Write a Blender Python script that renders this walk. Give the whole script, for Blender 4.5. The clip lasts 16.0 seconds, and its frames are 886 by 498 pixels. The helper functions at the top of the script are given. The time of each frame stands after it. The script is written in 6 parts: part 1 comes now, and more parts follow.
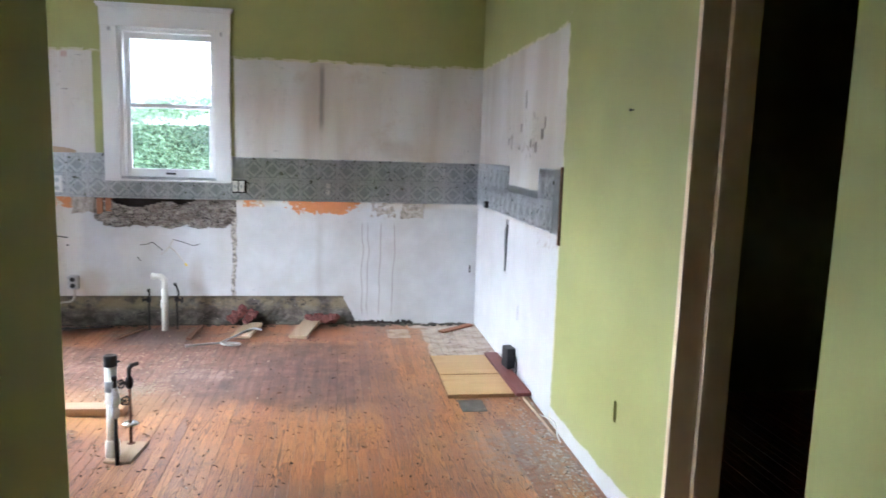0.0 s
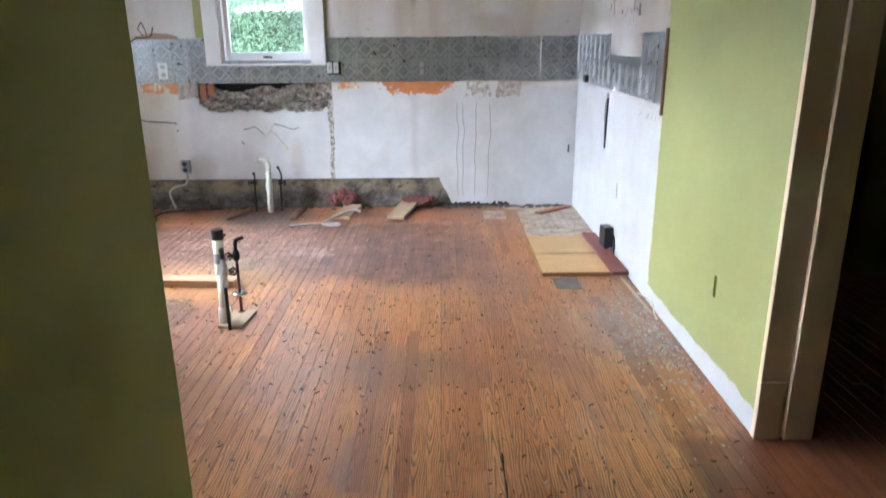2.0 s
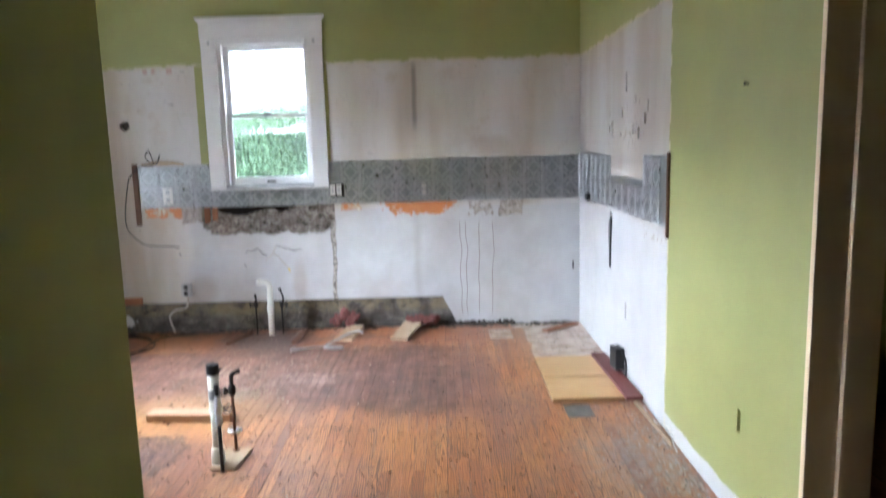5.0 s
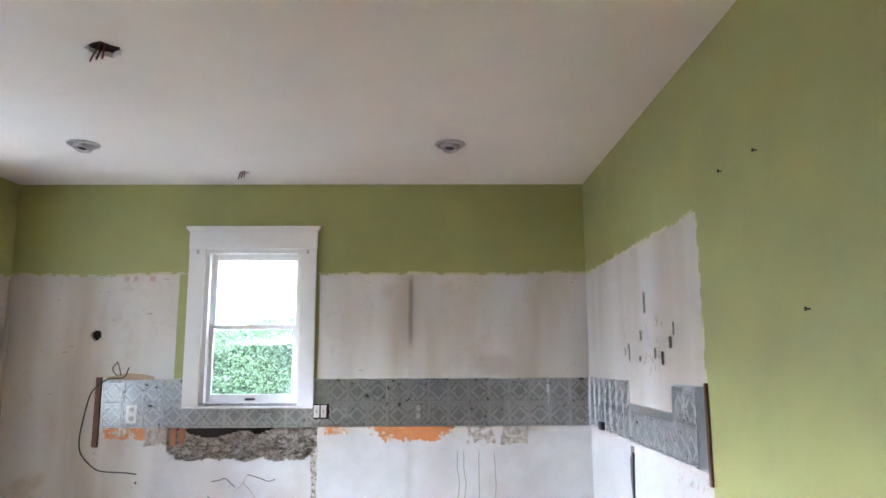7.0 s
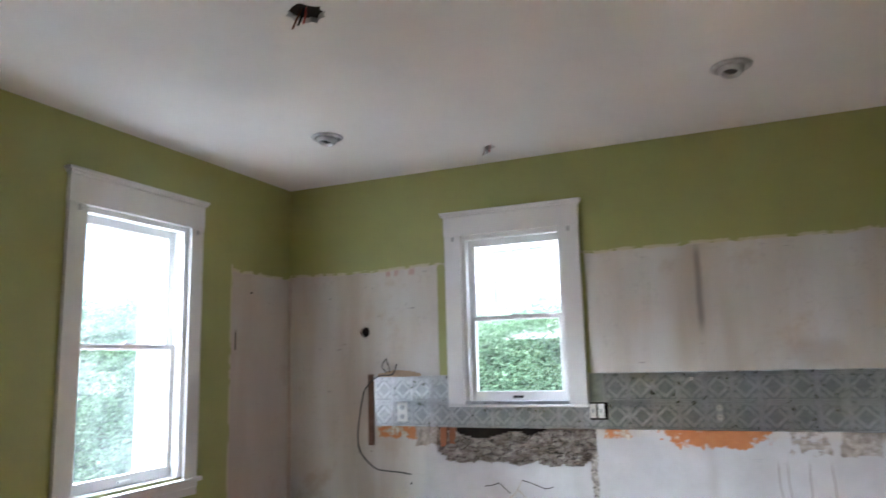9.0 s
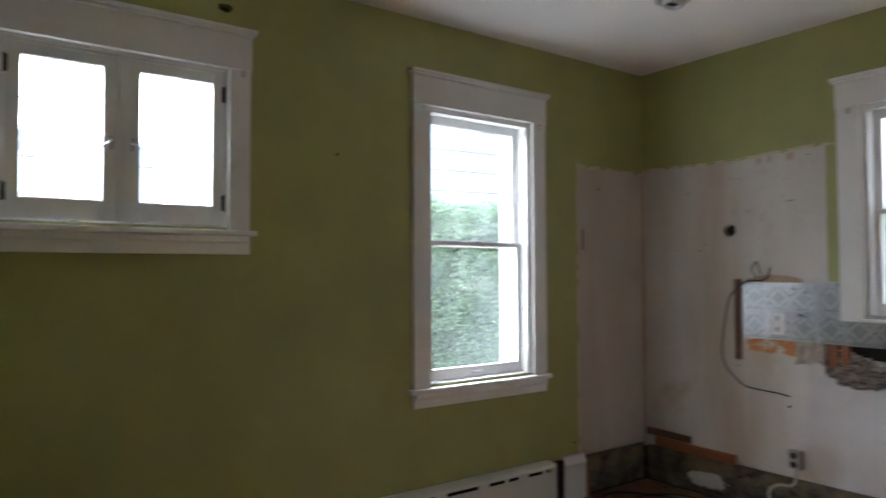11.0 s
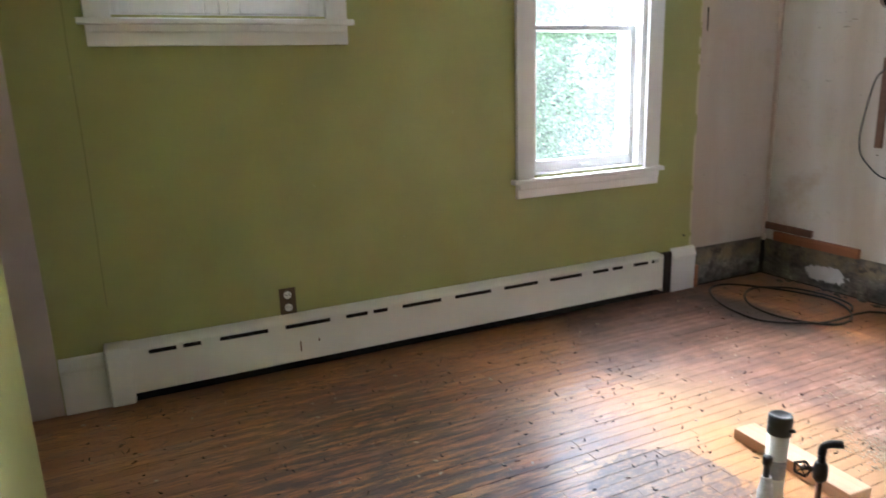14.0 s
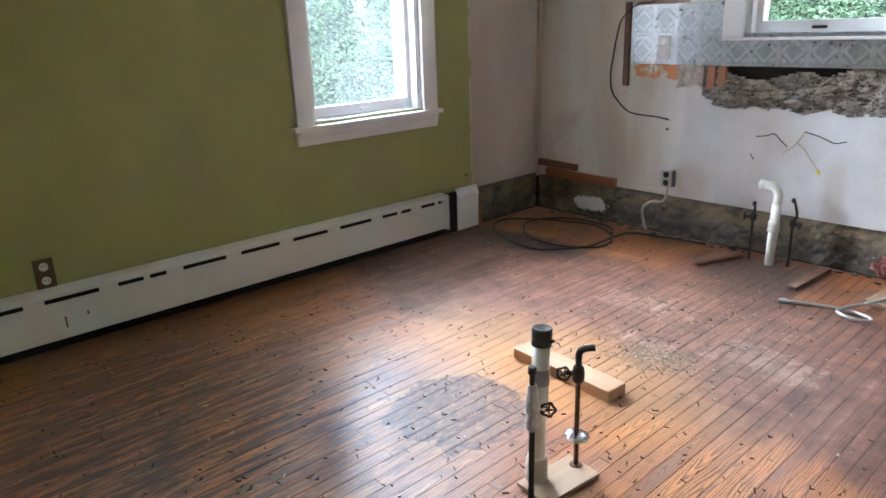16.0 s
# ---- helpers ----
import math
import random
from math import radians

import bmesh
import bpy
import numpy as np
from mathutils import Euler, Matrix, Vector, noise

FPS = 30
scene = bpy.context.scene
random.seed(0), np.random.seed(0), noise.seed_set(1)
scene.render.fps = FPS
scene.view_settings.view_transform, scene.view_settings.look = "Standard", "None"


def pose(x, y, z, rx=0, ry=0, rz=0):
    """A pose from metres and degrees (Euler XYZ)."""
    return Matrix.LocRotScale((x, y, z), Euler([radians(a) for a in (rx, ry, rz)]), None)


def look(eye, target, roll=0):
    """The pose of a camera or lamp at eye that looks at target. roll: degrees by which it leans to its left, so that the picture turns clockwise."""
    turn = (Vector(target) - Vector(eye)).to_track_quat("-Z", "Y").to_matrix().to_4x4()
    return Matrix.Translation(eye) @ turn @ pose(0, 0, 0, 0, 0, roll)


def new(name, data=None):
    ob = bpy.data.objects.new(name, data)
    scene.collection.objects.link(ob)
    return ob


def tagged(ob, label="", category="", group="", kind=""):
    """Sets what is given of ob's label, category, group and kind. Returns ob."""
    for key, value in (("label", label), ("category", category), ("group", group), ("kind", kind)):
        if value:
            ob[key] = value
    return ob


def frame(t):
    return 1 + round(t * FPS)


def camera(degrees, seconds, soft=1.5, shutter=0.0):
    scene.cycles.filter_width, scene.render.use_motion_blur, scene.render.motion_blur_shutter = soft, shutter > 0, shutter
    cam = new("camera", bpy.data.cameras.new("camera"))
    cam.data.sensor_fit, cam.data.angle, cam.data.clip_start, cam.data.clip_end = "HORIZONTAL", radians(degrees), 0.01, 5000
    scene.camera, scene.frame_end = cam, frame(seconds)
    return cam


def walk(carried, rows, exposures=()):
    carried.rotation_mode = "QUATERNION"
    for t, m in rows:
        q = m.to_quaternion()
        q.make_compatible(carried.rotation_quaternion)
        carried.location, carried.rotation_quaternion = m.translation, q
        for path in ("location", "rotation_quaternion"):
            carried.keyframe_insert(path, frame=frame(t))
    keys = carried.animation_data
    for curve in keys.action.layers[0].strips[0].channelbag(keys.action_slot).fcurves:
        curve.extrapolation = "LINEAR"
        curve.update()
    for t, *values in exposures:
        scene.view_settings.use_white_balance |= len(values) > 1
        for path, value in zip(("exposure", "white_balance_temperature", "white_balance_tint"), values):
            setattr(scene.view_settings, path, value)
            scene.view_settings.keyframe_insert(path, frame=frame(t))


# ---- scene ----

# ---------------------------------------------------------------- camera
cam = camera(65.8, 16.0, 1.5, 0.5)
PATH = [
    (0, (0.395, -0.064, 1.3), (0.694, 1.893, 1.021), 1.8),
    (0.5, (0.417, -0.049, 1.292), (0.571, 1.926, 1.021), 1.2),
    (1, (0.434, -0.044, 1.28), (0.524, 1.931, 0.98), 0.7),
    (1.5, (0.432, -0.038, 1.256), (0.482, 1.913, 0.819), 0.5),
    (2, (0.447, -0.036, 1.223), (0.448, 1.874, 0.63), -0.5),
    (2.5, (0.452, -0.032, 1.2), (0.448, 1.825, 0.458), -1.0),
    (3, (0.457, -0.018, 1.183), (0.462, 1.786, 0.321), -0.6),
    (3.5, (0.452, -0.005, 1.18), (0.464, 1.778, 0.272), -0.7),
    (4, (0.441, 0.011, 1.202), (0.448, 1.821, 0.349), -1.0),
    (4.5, (0.445, 0.043, 1.239), (0.444, 1.948, 0.629), -1.0),
    (5, (0.454, 0.075, 1.297), (0.446, 2.054, 1.004), -1.6),
    (5.2, (0.457, 0.095, 1.308), (0.447, 2.087, 1.135), -1.7),
    (7.3, (0.414, 0.559, 1.34), (0.435, 2.53, 1.678), -0.0),
    (7.5, (0.428, 0.625, 1.337), (0.397, 2.595, 1.682), -0.1),
    (8, (0.445, 0.774, 1.333), (0.194, 2.727, 1.686), -0.9),
    (8.2, (0.453, 0.843, 1.329), (0.081, 2.775, 1.688), -1.6),
    (10.3, (0.372, 1.35, 1.301), (-0.925, 2.867, 1.429), 0.5),
    (10.5, (0.359, 1.379, 1.294), (-1.025, 2.819, 1.395), 0.1),
    (11, (0.353, 1.451, 1.275), (-1.263, 2.627, 1.346), -0.2),
    (11.5, (0.395, 1.509, 1.298), (-1.4, 2.392, 1.286), 0.9),
    (12, (0.418, 1.541, 1.303), (-1.461, 2.216, 1.174), 0.6),
    (12.5, (0.429, 1.563, 1.299), (-1.469, 2.147, 1.058), 0.5),
    (13, (0.417, 1.524, 1.245), (-1.462, 2.129, 0.919), -0.2),
    (13.5, (0.421, 1.526, 1.202), (-1.402, 2.243, 0.8), -1.0),
    (14, (0.427, 1.536, 1.191), (-1.331, 2.364, 0.718), -1.9),
    (14.5, (0.439, 1.558, 1.18), (-1.235, 2.514, 0.645), -2.1),
    (15, (0.448, 1.587, 1.164), (-1.116, 2.695, 0.594), -2.3),
    (15.5, (0.456, 1.609, 1.152), (-1.014, 2.825, 0.553), -2.1),
    (16, (0.464, 1.614, 1.152), (-0.955, 2.879, 0.532), -2.0),
]
walk(cam, [(t, look(eye, target, roll)) for t, eye, target, roll in PATH],
     [(0, 3.2, 5550, 10), (1.5, 3.2, 5550, 10), (3, 3.35, 5600, 10), (4, 3.3, 5600, 10), (5.2, 3.15, 5600, 10), (7.5, 3.5, 5650, 10), (8.2, 3.4, 5650, 10), (10.4, 2.15, 5850, 10), (12.5, 2.4, 6200, 10), (13.5, 3.3, 6000, 10), (14.5, 3.35, 5800, 10), (15, 3.3, 5700, 10), (16, 2.95, 5700, 10)])
SKY, LAMP_W, LAMP_N = 0.15, 33000, 24

# ---------------------------------------------------------------- world and light
world = bpy.data.worlds.new("overcast_sky")
scene.world = world
world.use_nodes = True
wt = world.node_tree
sky = wt.nodes.new("ShaderNodeTexSky")
sky.sky_type = "NISHITA"
sky.sun_disc = False
sky.sun_elevation, sky.sun_rotation = radians(60), radians(130)
sky.air_density, sky.dust_density, sky.ozone_density = 1.0, 6.0, 1.0
wt.links.new(sky.outputs[0], wt.nodes["Background"].inputs[0])
wt.nodes["Background"].inputs[1].default_value = SKY

sun_data = bpy.data.lights.new("sun", "SUN")
sun_data.energy, sun_data.angle, sun_data.color = 1.5, radians(20), (1.0, 0.97, 0.93)
sun = new("sun", sun_data)
sun.matrix_basis = look((4.0, -3.4, 9), (0, 0, 0))


def window_light(name, eye, target, wide, high, watts):
    """The sky's light that comes in at a window."""
    d = bpy.data.lights.new(name, "AREA")
    d.shape, d.size, d.size_y, d.energy, d.color = "RECTANGLE", wide, high, watts, (0.93, 0.97, 1.0)
    ob = new(name, d)
    ob.matrix_basis = look(eye, target)
    return ob


# the bright overcast sky beyond the side yard, and over the back yard
window_light("skylight_west", (-30, 3, 20), (0, 3, 17), 36.0, 26.0, LAMP_W)
window_light("skylight_north", (-0.8, 7.3, 4.5), (-0.8, 5.0, 1.5), 2.6, 2.2, LAMP_N)


# ---------------------------------------------------------------- node materials
class Surface:
    def __init__(self, name, rough=0.6, metal=0.0, colour=(0.5, 0.5, 0.5)):
        self.m = bpy.data.materials.new(name)
        self.m.use_nodes = True
        self.t = self.m.node_tree
        self.b = self.t.nodes["Principled BSDF"]
        self.b.inputs["Roughness"].default_value = rough
        self.b.inputs["Metallic"].default_value = metal
        self.b.inputs["Base Color"].default_value = (*colour, 1)
        self.where = self.t.nodes.new("ShaderNodeNewGeometry").outputs["Position"]
        s = self.t.nodes.new("ShaderNodeSeparateXYZ")
        self.t.links.new(self.where, s.inputs[0])
        self.x, self.y, self.z = s.outputs

    def set(self, socket, v):
        if isinstance(v, bpy.types.NodeSocket):
            self.t.links.new(v, socket)
        elif isinstance(v, (tuple, list)) and len(v) == 3 and socket.type == "RGBA":
            socket.default_value = (*v, 1)
        else:
            socket.default_value = v

    def calc(self, op, a, b=0.0, clamp=False):
        n = self.t.nodes.new("ShaderNodeMath")
        n.operation, n.use_clamp = op, clamp
        self.set(n.inputs[0], a)
        self.set(n.inputs[1], b)
        return n.outputs[0]

    def add(self, a, b):
        return self.calc("ADD", a, b)

    def mul(self, a, b):
        return self.calc("MULTIPLY", a, b)

    def most(self, *vs):
        out = vs[0]
        for v in vs[1:]:
            out = self.calc("MAXIMUM", out, v)
        return out

    def stretch(self, v, by, off=(0, 0, 0)):
        n = self.t.nodes.new("ShaderNodeVectorMath")
        n.operation = "MULTIPLY_ADD"
        self.set(n.inputs[0], v)
        n.inputs[1].default_value = by
        self.set(n.inputs[2], off)
        return n.outputs[0]

    def grain(self, scale, detail=3.0, rough=0.55, v=None, dist=0.0):
        n = self.t.nodes.new("ShaderNodeTexNoise")
        self.set(n.inputs["Vector"], v or self.where)
        n.inputs["Scale"].default_value = scale
        n.inputs["Detail"].default_value = detail
        n.inputs["Roughness"].default_value = rough
        n.inputs["Distortion"].default_value = dist
        return n.outputs["Fac"]

    def step(self, v, lo, hi):
        n = self.t.nodes.new("ShaderNodeMapRange")
        n.interpolation_type = "SMOOTHSTEP"
        self.set(n.inputs["Value"], v)
        n.inputs["From Min"].default_value, n.inputs["From Max"].default_value = lo, hi
        return n.outputs[0]

    def band(self, v, lo, hi, soft=0.01):
        return self.mul(self.step(v, lo - soft, lo + soft), self.calc("SUBTRACT", 1.0, self.step(v, hi - soft, hi + soft)))

    def wobble(self, v, scale, amount, detail=3.0):
        return self.add(v, self.mul(self.add(self.grain(scale, detail), -0.5), 2 * amount))

    def blob(self, centre, radii, soft=0.35, ragged=0.5, scale=6.0, v=None):
        """1 inside an uneven spot, 0 outside."""
        n = self.t.nodes.new("ShaderNodeVectorMath")
        n.operation = "LENGTH"
        by = [1.0 / r if r else 0.0 for r in radii]
        self.set(n.inputs[0], self.stretch(v or self.where, by, [-c * k for c, k in zip(centre, by)]))
        d = self.add(n.outputs["Value"], self.mul(self.add(self.grain(scale, 5, 0.65), -0.5), 2 * ragged))
        return self.calc("SUBTRACT", 1.0, self.step(d, 1 - soft, 1 + soft))

    def mix(self, f, a, b):
        n = self.t.nodes.new("ShaderNodeMix")
        n.data_type = "RGBA"
        self.set(n.inputs[0], f)
        self.set(n.inputs[6], a)
        self.set(n.inputs[7], b)
        return n.outputs[2]

    def ramp(self, f, *stops):
        n = self.t.nodes.new("ShaderNodeValToRGB")
        e = n.color_ramp.elements
        e[0].position, e[0].color = stops[0][0], (*stops[0][1], 1)
        e[1].position, e[1].color = stops[-1][0], (*stops[-1][1], 1)
        for p, c in stops[1:-1]:
            e.new(p).color = (*c, 1)
        self.set(n.inputs[0], f)
        return n.outputs[0]

    def chance(self):
        return self.t.nodes.new("ShaderNodeObjectInfo").outputs["Random"]

    def island(self):
        n = self.t.nodes.new("ShaderNodeNewGeometry")
        return n.outputs["Random Per Island"]

    def done(self, colour=None, rough=None, height=None, strength=0.3, dist=0.004):
        if colour is not None:
            self.set(self.b.inputs["Base Color"], colour)
        if rough is not None:
            self.set(self.b.inputs["Roughness"], rough)
        if height is not None:
            n = self.t.nodes.new("ShaderNodeBump")
            n.inputs["Strength"].default_value = strength
            n.inputs["Distance"].default_value = dist
            self.set(n.inputs["Height"], height)
            self.t.links.new(n.outputs[0], self.b.inputs["Normal"])
        return self.m


GREEN = (0.345, 0.35, 0.128)
WHITE = (0.63, 0.61, 0.585)


def varied(name, colour, rough, metal=0.0, scale=25.0, spread=0.25, bump=0.15, island=False):
    """One colour with stains and fine relief."""
    s = Surface(name, rough, metal)
    g = s.grain(scale, 5, 0.6)
    low = tuple(c * (1 - spread) for c in colour)
    high = tuple(min(1, c * (1 + spread * 0.7)) for c in colour)
    c = s.ramp(s.add(s.mul(g, 0.7), s.mul(s.grain(scale * 0.13, 3), 0.3)), (0.3, low), (0.7, high))
    if island:
        c = s.mix(s.mul(s.island(), 0.6), c, low)
    return s.done(c, s.add(rough - 0.1, s.mul(g, 0.2)), g, bump, 0.002)


def green_paint(s):
    g = s.grain(3.0, 4)
    c = s.ramp(g, (0.3, tuple(v * 0.93 for v in GREEN)), (0.7, tuple(v * 1.05 for v in GREEN)))
    fleck = s.step(s.grain(38, 2), 0.76, 0.80)
    return s.mix(s.mul(fleck, 0.25), c, (0.55, 0.55, 0.36))


def bare_plaster(s, along):
    """Old plaster where cupboards hung: warm stains and runs down the wall."""
    runs = s.grain(1.6, 3, 0.5, s.stretch(s.where, (1.6, 1.6, 0.30)))
    blots = s.grain(2.3, 5, 0.65)
    c = s.ramp(runs, (0.34, (0.45, 0.385, 0.31)), (0.46, (0.56, 0.52, 0.465)), (0.60, WHITE))
    c = s.mix(s.mul(s.step(blots, 0.54, 0.68), 0.6), c, (0.47, 0.385, 0.295))
    specks = s.step(s.grain(60, 3, 0.7), 0.73, 0.78)
    c = s.mix(s.mul(specks, 0.35), c, (0.25, 0.2, 0.16))
    nick = s.step(s.grain(22, 3, 0.6, s.stretch(s.where, (0.45, 0.45, 2.2), (2, 2, 5))), 0.715, 0.735)
    c = s.mix(s.mul(nick, 0.75), c, (0.12, 0.10, 0.085))
    dents = s.band(s.grain(4.0, 4, 0.6, s.stretch(s.where, (1, 1, 0.6), (3, 3, 7))), 0.497, 0.503, 0.002)
    return s.mix(s.mul(dents, 0.22), c, (0.33, 0.30, 0.28))


def wall_paint(name, kind):
    s = Surface(name, 0.55)
    green, white = green_paint(s), bare_plaster(s, kind)
    rag = s.add(s.mul(s.add(s.grain(9, 5, 0.7), -0.5), 0.05), s.mul(s.add(s.grain(1.7, 2), -0.5), 0.04))
    zz = s.add(s.z, rag)
    if kind == "north":
        low = s.calc("SUBTRACT", 1.0, s.step(zz, 1.897, 1.903))
        strips = s.most(s.band(s.add(s.x, s.mul(rag, 0.3)), -1.275, -1.20, 0.004), s.band(s.add(s.x, s.mul(rag, 0.3)), -0.40, -0.345, 0.004))
        strips = s.mul(strips, s.step(s.z, 1.22, 1.23))
        mask = s.mul(low, s.calc("SUBTRACT", 1.0, strips))
        # whiter lower wall, and the warm part by the corner
        below = s.calc("SUBTRACT", 1.0, s.step(s.z, 0.86, 0.90))
        clean = s.mul(below, s.step(s.wobble(s.x, 2.2, 0.12), -1.42, -1.36))
        white = s.mix(s.mul(clean, 0.75), white, s.ramp(s.grain(5, 4), (0.35, (0.50, 0.495, 0.505)), (0.65, (0.60, 0.60, 0.61))))
        # old layers below the tin
        z2 = s.add(s.z, s.mul(s.add(s.grain(14, 5, 0.7), -0.5), 0.10))
        o1 = s.mul(s.blob((0.27, 5, 0.945), (0.30, 0, 0.115), 0.05, 0.75, 16), s.step(s.grain(26, 4, 0.7), 0.33, 0.37))
        o2 = s.mul(s.band(s.wobble(s.x, 11, 0.05), -1.70, -1.36, 0.006), s.band(z2, 0.848, 1.0, 0.004))
        o3 = s.mul(s.band(s.wobble(s.x, 11, 0.05), -0.30, -0.16, 0.006), s.band(z2, 0.868, 1.0, 0.004))
        grey = s.mul(s.most(s.mul(s.band(s.wobble(s.x, 11, 0.05), 0.62, 0.80, 0.006), s.step(s.grain(24, 4, 0.7), 0.46, 0.50)), s.band(s.wobble(s.x, 11, 0.05), 0.85, 1.02, 0.006), s.band(s.wobble(s.x, 9, 0.05), -1.44, -1.20, 0.006)), s.band(z2, 0.805, 1.0, 0.004))
        orange = s.ramp(s.grain(16, 4, 0.6), (0.38, (0.68, 0.62, 0.50)), (0.46, (0.50, 0.40, 0.28)), (0.52, (0.53, 0.20, 0.07)), (0.75, (0.60, 0.25, 0.09)))
        pure = s.ramp(s.grain(20, 4, 0.6), (0.30, (0.66, 0.55, 0.42)), (0.40, (0.53, 0.19, 0.065)), (0.75, (0.60, 0.25, 0.09)))
        white = s.mix(s.mul(s.most(o2, o3), s.step(s.grain(7, 4, 0.7), 0.38, 0.42)), white, orange)
        white = s.mix(o1, white, pure)
        white = s.mix(grey, white, s.ramp(s.grain(30, 5, 0.7), (0.35, (0.22, 0.18, 0.15)), (0.6, (0.50, 0.44, 0.38))))
        # crack with its broken edge, and long runs of dirt
        cx = s.add(s.x, s.mul(s.add(s.grain(7, 4, 0.7), -0.5), 0.06))
        crack = s.mul(s.band(cx, -0.375, -0.342, 0.005), s.band(s.z, 0.18, 0.86, 0.01))
        white = s.mix(crack, white, s.ramp(s.grain(45, 4, 0.7), (0.4, (0.10, 0.08, 0.065)), (0.6, (0.55, 0.49, 0.42))))
        wx = s.add(s.x, s.mul(s.add(s.grain(2.4, 2), -0.5), 0.10))
        thin = s.most(*[s.band(wx, v, v + 0.005, 0.002) for v in (0.56, 0.60, 0.69, 0.79)])
        thin = s.mul(thin, s.band(s.z, 0.08, 0.76, 0.03))
        soot = s.mul(s.band(s.wobble(s.x, 6, 0.012), 0.245, 0.275, 0.012), s.band(s.z, 1.45, 1.88, 0.06))
        soot2 = s.mul(s.band(s.wobble(s.x, 3, 0.02), 0.23, 0.27, 0.03), s.band(s.z, 0.20, 0.80, 0.1))
        white = s.mix(s.mul(thin, 0.75), white, (0.20, 0.15, 0.12))
        white = s.mix(s.mul(soot, 0.7), white, (0.18, 0.16, 0.14))
        white = s.mix(s.mul(soot2, 0.35), white, (0.32, 0.28, 0.25))
        red = s.mul(s.band(s.z, 1.86, 1.90, 0.012), s.mul(s.band(s.x, -1.68, -1.42, 0.02), s.step(s.grain(30, 2, 0.5, s.stretch(s.where, (1, 1, 0.1))), 0.5, 0.56)))
        white = s.mix(s.mul(red, 0.45), white, (0.42, 0.13, 0.09))
        stain = s.most(s.blob((-1.33, 5, 0.30), (0.10, 0, 0.12), 0.5, 0.4), s.blob((-0.62, 5, 0.36), (0.05, 0, 0.13), 0.6, 0.3), s.blob((0.80, 5, 1.30), (0.13, 0, 0.07), 0.6, 0.5))
        white = s.mix(s.mul(stain, 0.45), white, (0.36, 0.28, 0.21))
        edge = s.band(zz, 1.895, 1.915, 0.004)
    elif kind == "east":
        low = s.calc("SUBTRACT", 1.0, s.step(zz, 1.897, 1.903))
        yy = s.add(s.y, s.mul(rag, 0.35))
        mask = s.mul(low, s.step(yy, 3.048, 3.054))
        # bare strip where the baseboard was
        foot = s.mul(s.calc("SUBTRACT", 1.0, s.step(s.add(s.z, s.mul(rag, 1.2)), 0.075, 0.085)), s.step(s.y, 1.8, 1.85))
        mask = s.most(mask, foot)
        clean = s.calc("SUBTRACT", 1.0, s.step(s.z, 0.88, 0.93))
        white = s.mix(s.mul(clean, 0.8), white, s.ramp(s.grain(5, 4), (0.35, (0.50, 0.505, 0.52)), (0.65, (0.59, 0.60, 0.615))))
        white = s.mix(0.45, white, (0.49, 0.475, 0.46))
        torn = s.most(s.blob((1.427, 3.63, 1.40), (0, 0.20, 0.13), 0.25, 0.6, 8), s.blob((1.427, 4.10, 1.40), (0, 0.05, 0.16), 0.25, 0.6, 8))
        torn = s.mul(torn, s.step(s.grain(24, 4, 0.65, s.stretch(s.where, (1, 1.1, 0.8))), 0.57, 0.61))
        white = s.mix(s.mul(torn, 0.85), white, s.ramp(s.grain(22, 3), (0.4, (0.10, 0.085, 0.07)), (0.65, (0.42, 0.35, 0.28))))
        marks = s.mul(s.band(s.y, 3.08, 3.42, 0.02), s.mul(s.band(s.z, 0.83, 0.90, 0.01), s.step(s.grain(30, 3), 0.56, 0.6)))
        white = s.mix(s.mul(marks, 0.6), white, (0.35, 0.29, 0.24))
        edge = s.most(s.mul(s.band(zz, 1.895, 1.912, 0.004), s.step(s.y, 3.03, 3.05)), s.mul(s.band(yy, 3.035, 3.052, 0.004), s.band(s.z, 0.0, 1.95, 0.01)))
    elif kind == "west":
        low = s.calc("SUBTRACT", 1.0, s.step(zz, 1.880, 1.886))
        yy = s.add(s.y, s.mul(rag, 0.3))
        mask = s.mul(low, s.step(yy, 4.408, 4.414))
        white = s.mix(0.55, white, (0.50, 0.43, 0.39))
        edge = s.most(s.mul(s.band(zz, 1.880, 1.900, 0.004), s.step(s.y, 4.40, 4.41)), s.mul(s.band(yy, 4.395, 4.412, 0.004), s.band(s.z, 0.2, 1.93, 0.01)))
        hair = s.mul(s.band(s.wobble(s.y, 3, 0.01), 1.435, 1.438, 0.0015), s.band(s.z, 0.4, 2.3, 0.02))
        green = s.mix(s.mul(hair, 0.6), green, (0.10, 0.10, 0.03))
    else:
        c = green
        return s.done(c, 0.72, s.grain(120, 3), 0.08, 0.002)
    c = s.mix(mask, green, white)
    c = s.mix(s.mul(edge, s.mul(0.7, s.step(s.grain(12, 3), 0.4, 0.5))), c, (0.62, 0.56, 0.42))
    h = s.add(s.mul(mask, -0.35), s.add(s.mul(s.grain(90, 4), 0.12), s.mul(s.mul(mask, s.grain(7, 5, 0.6)), 0.5)))
    return s.done(c, s.add(0.48, s.mul(mask, 0.3)), h, 0.35, 0.006)


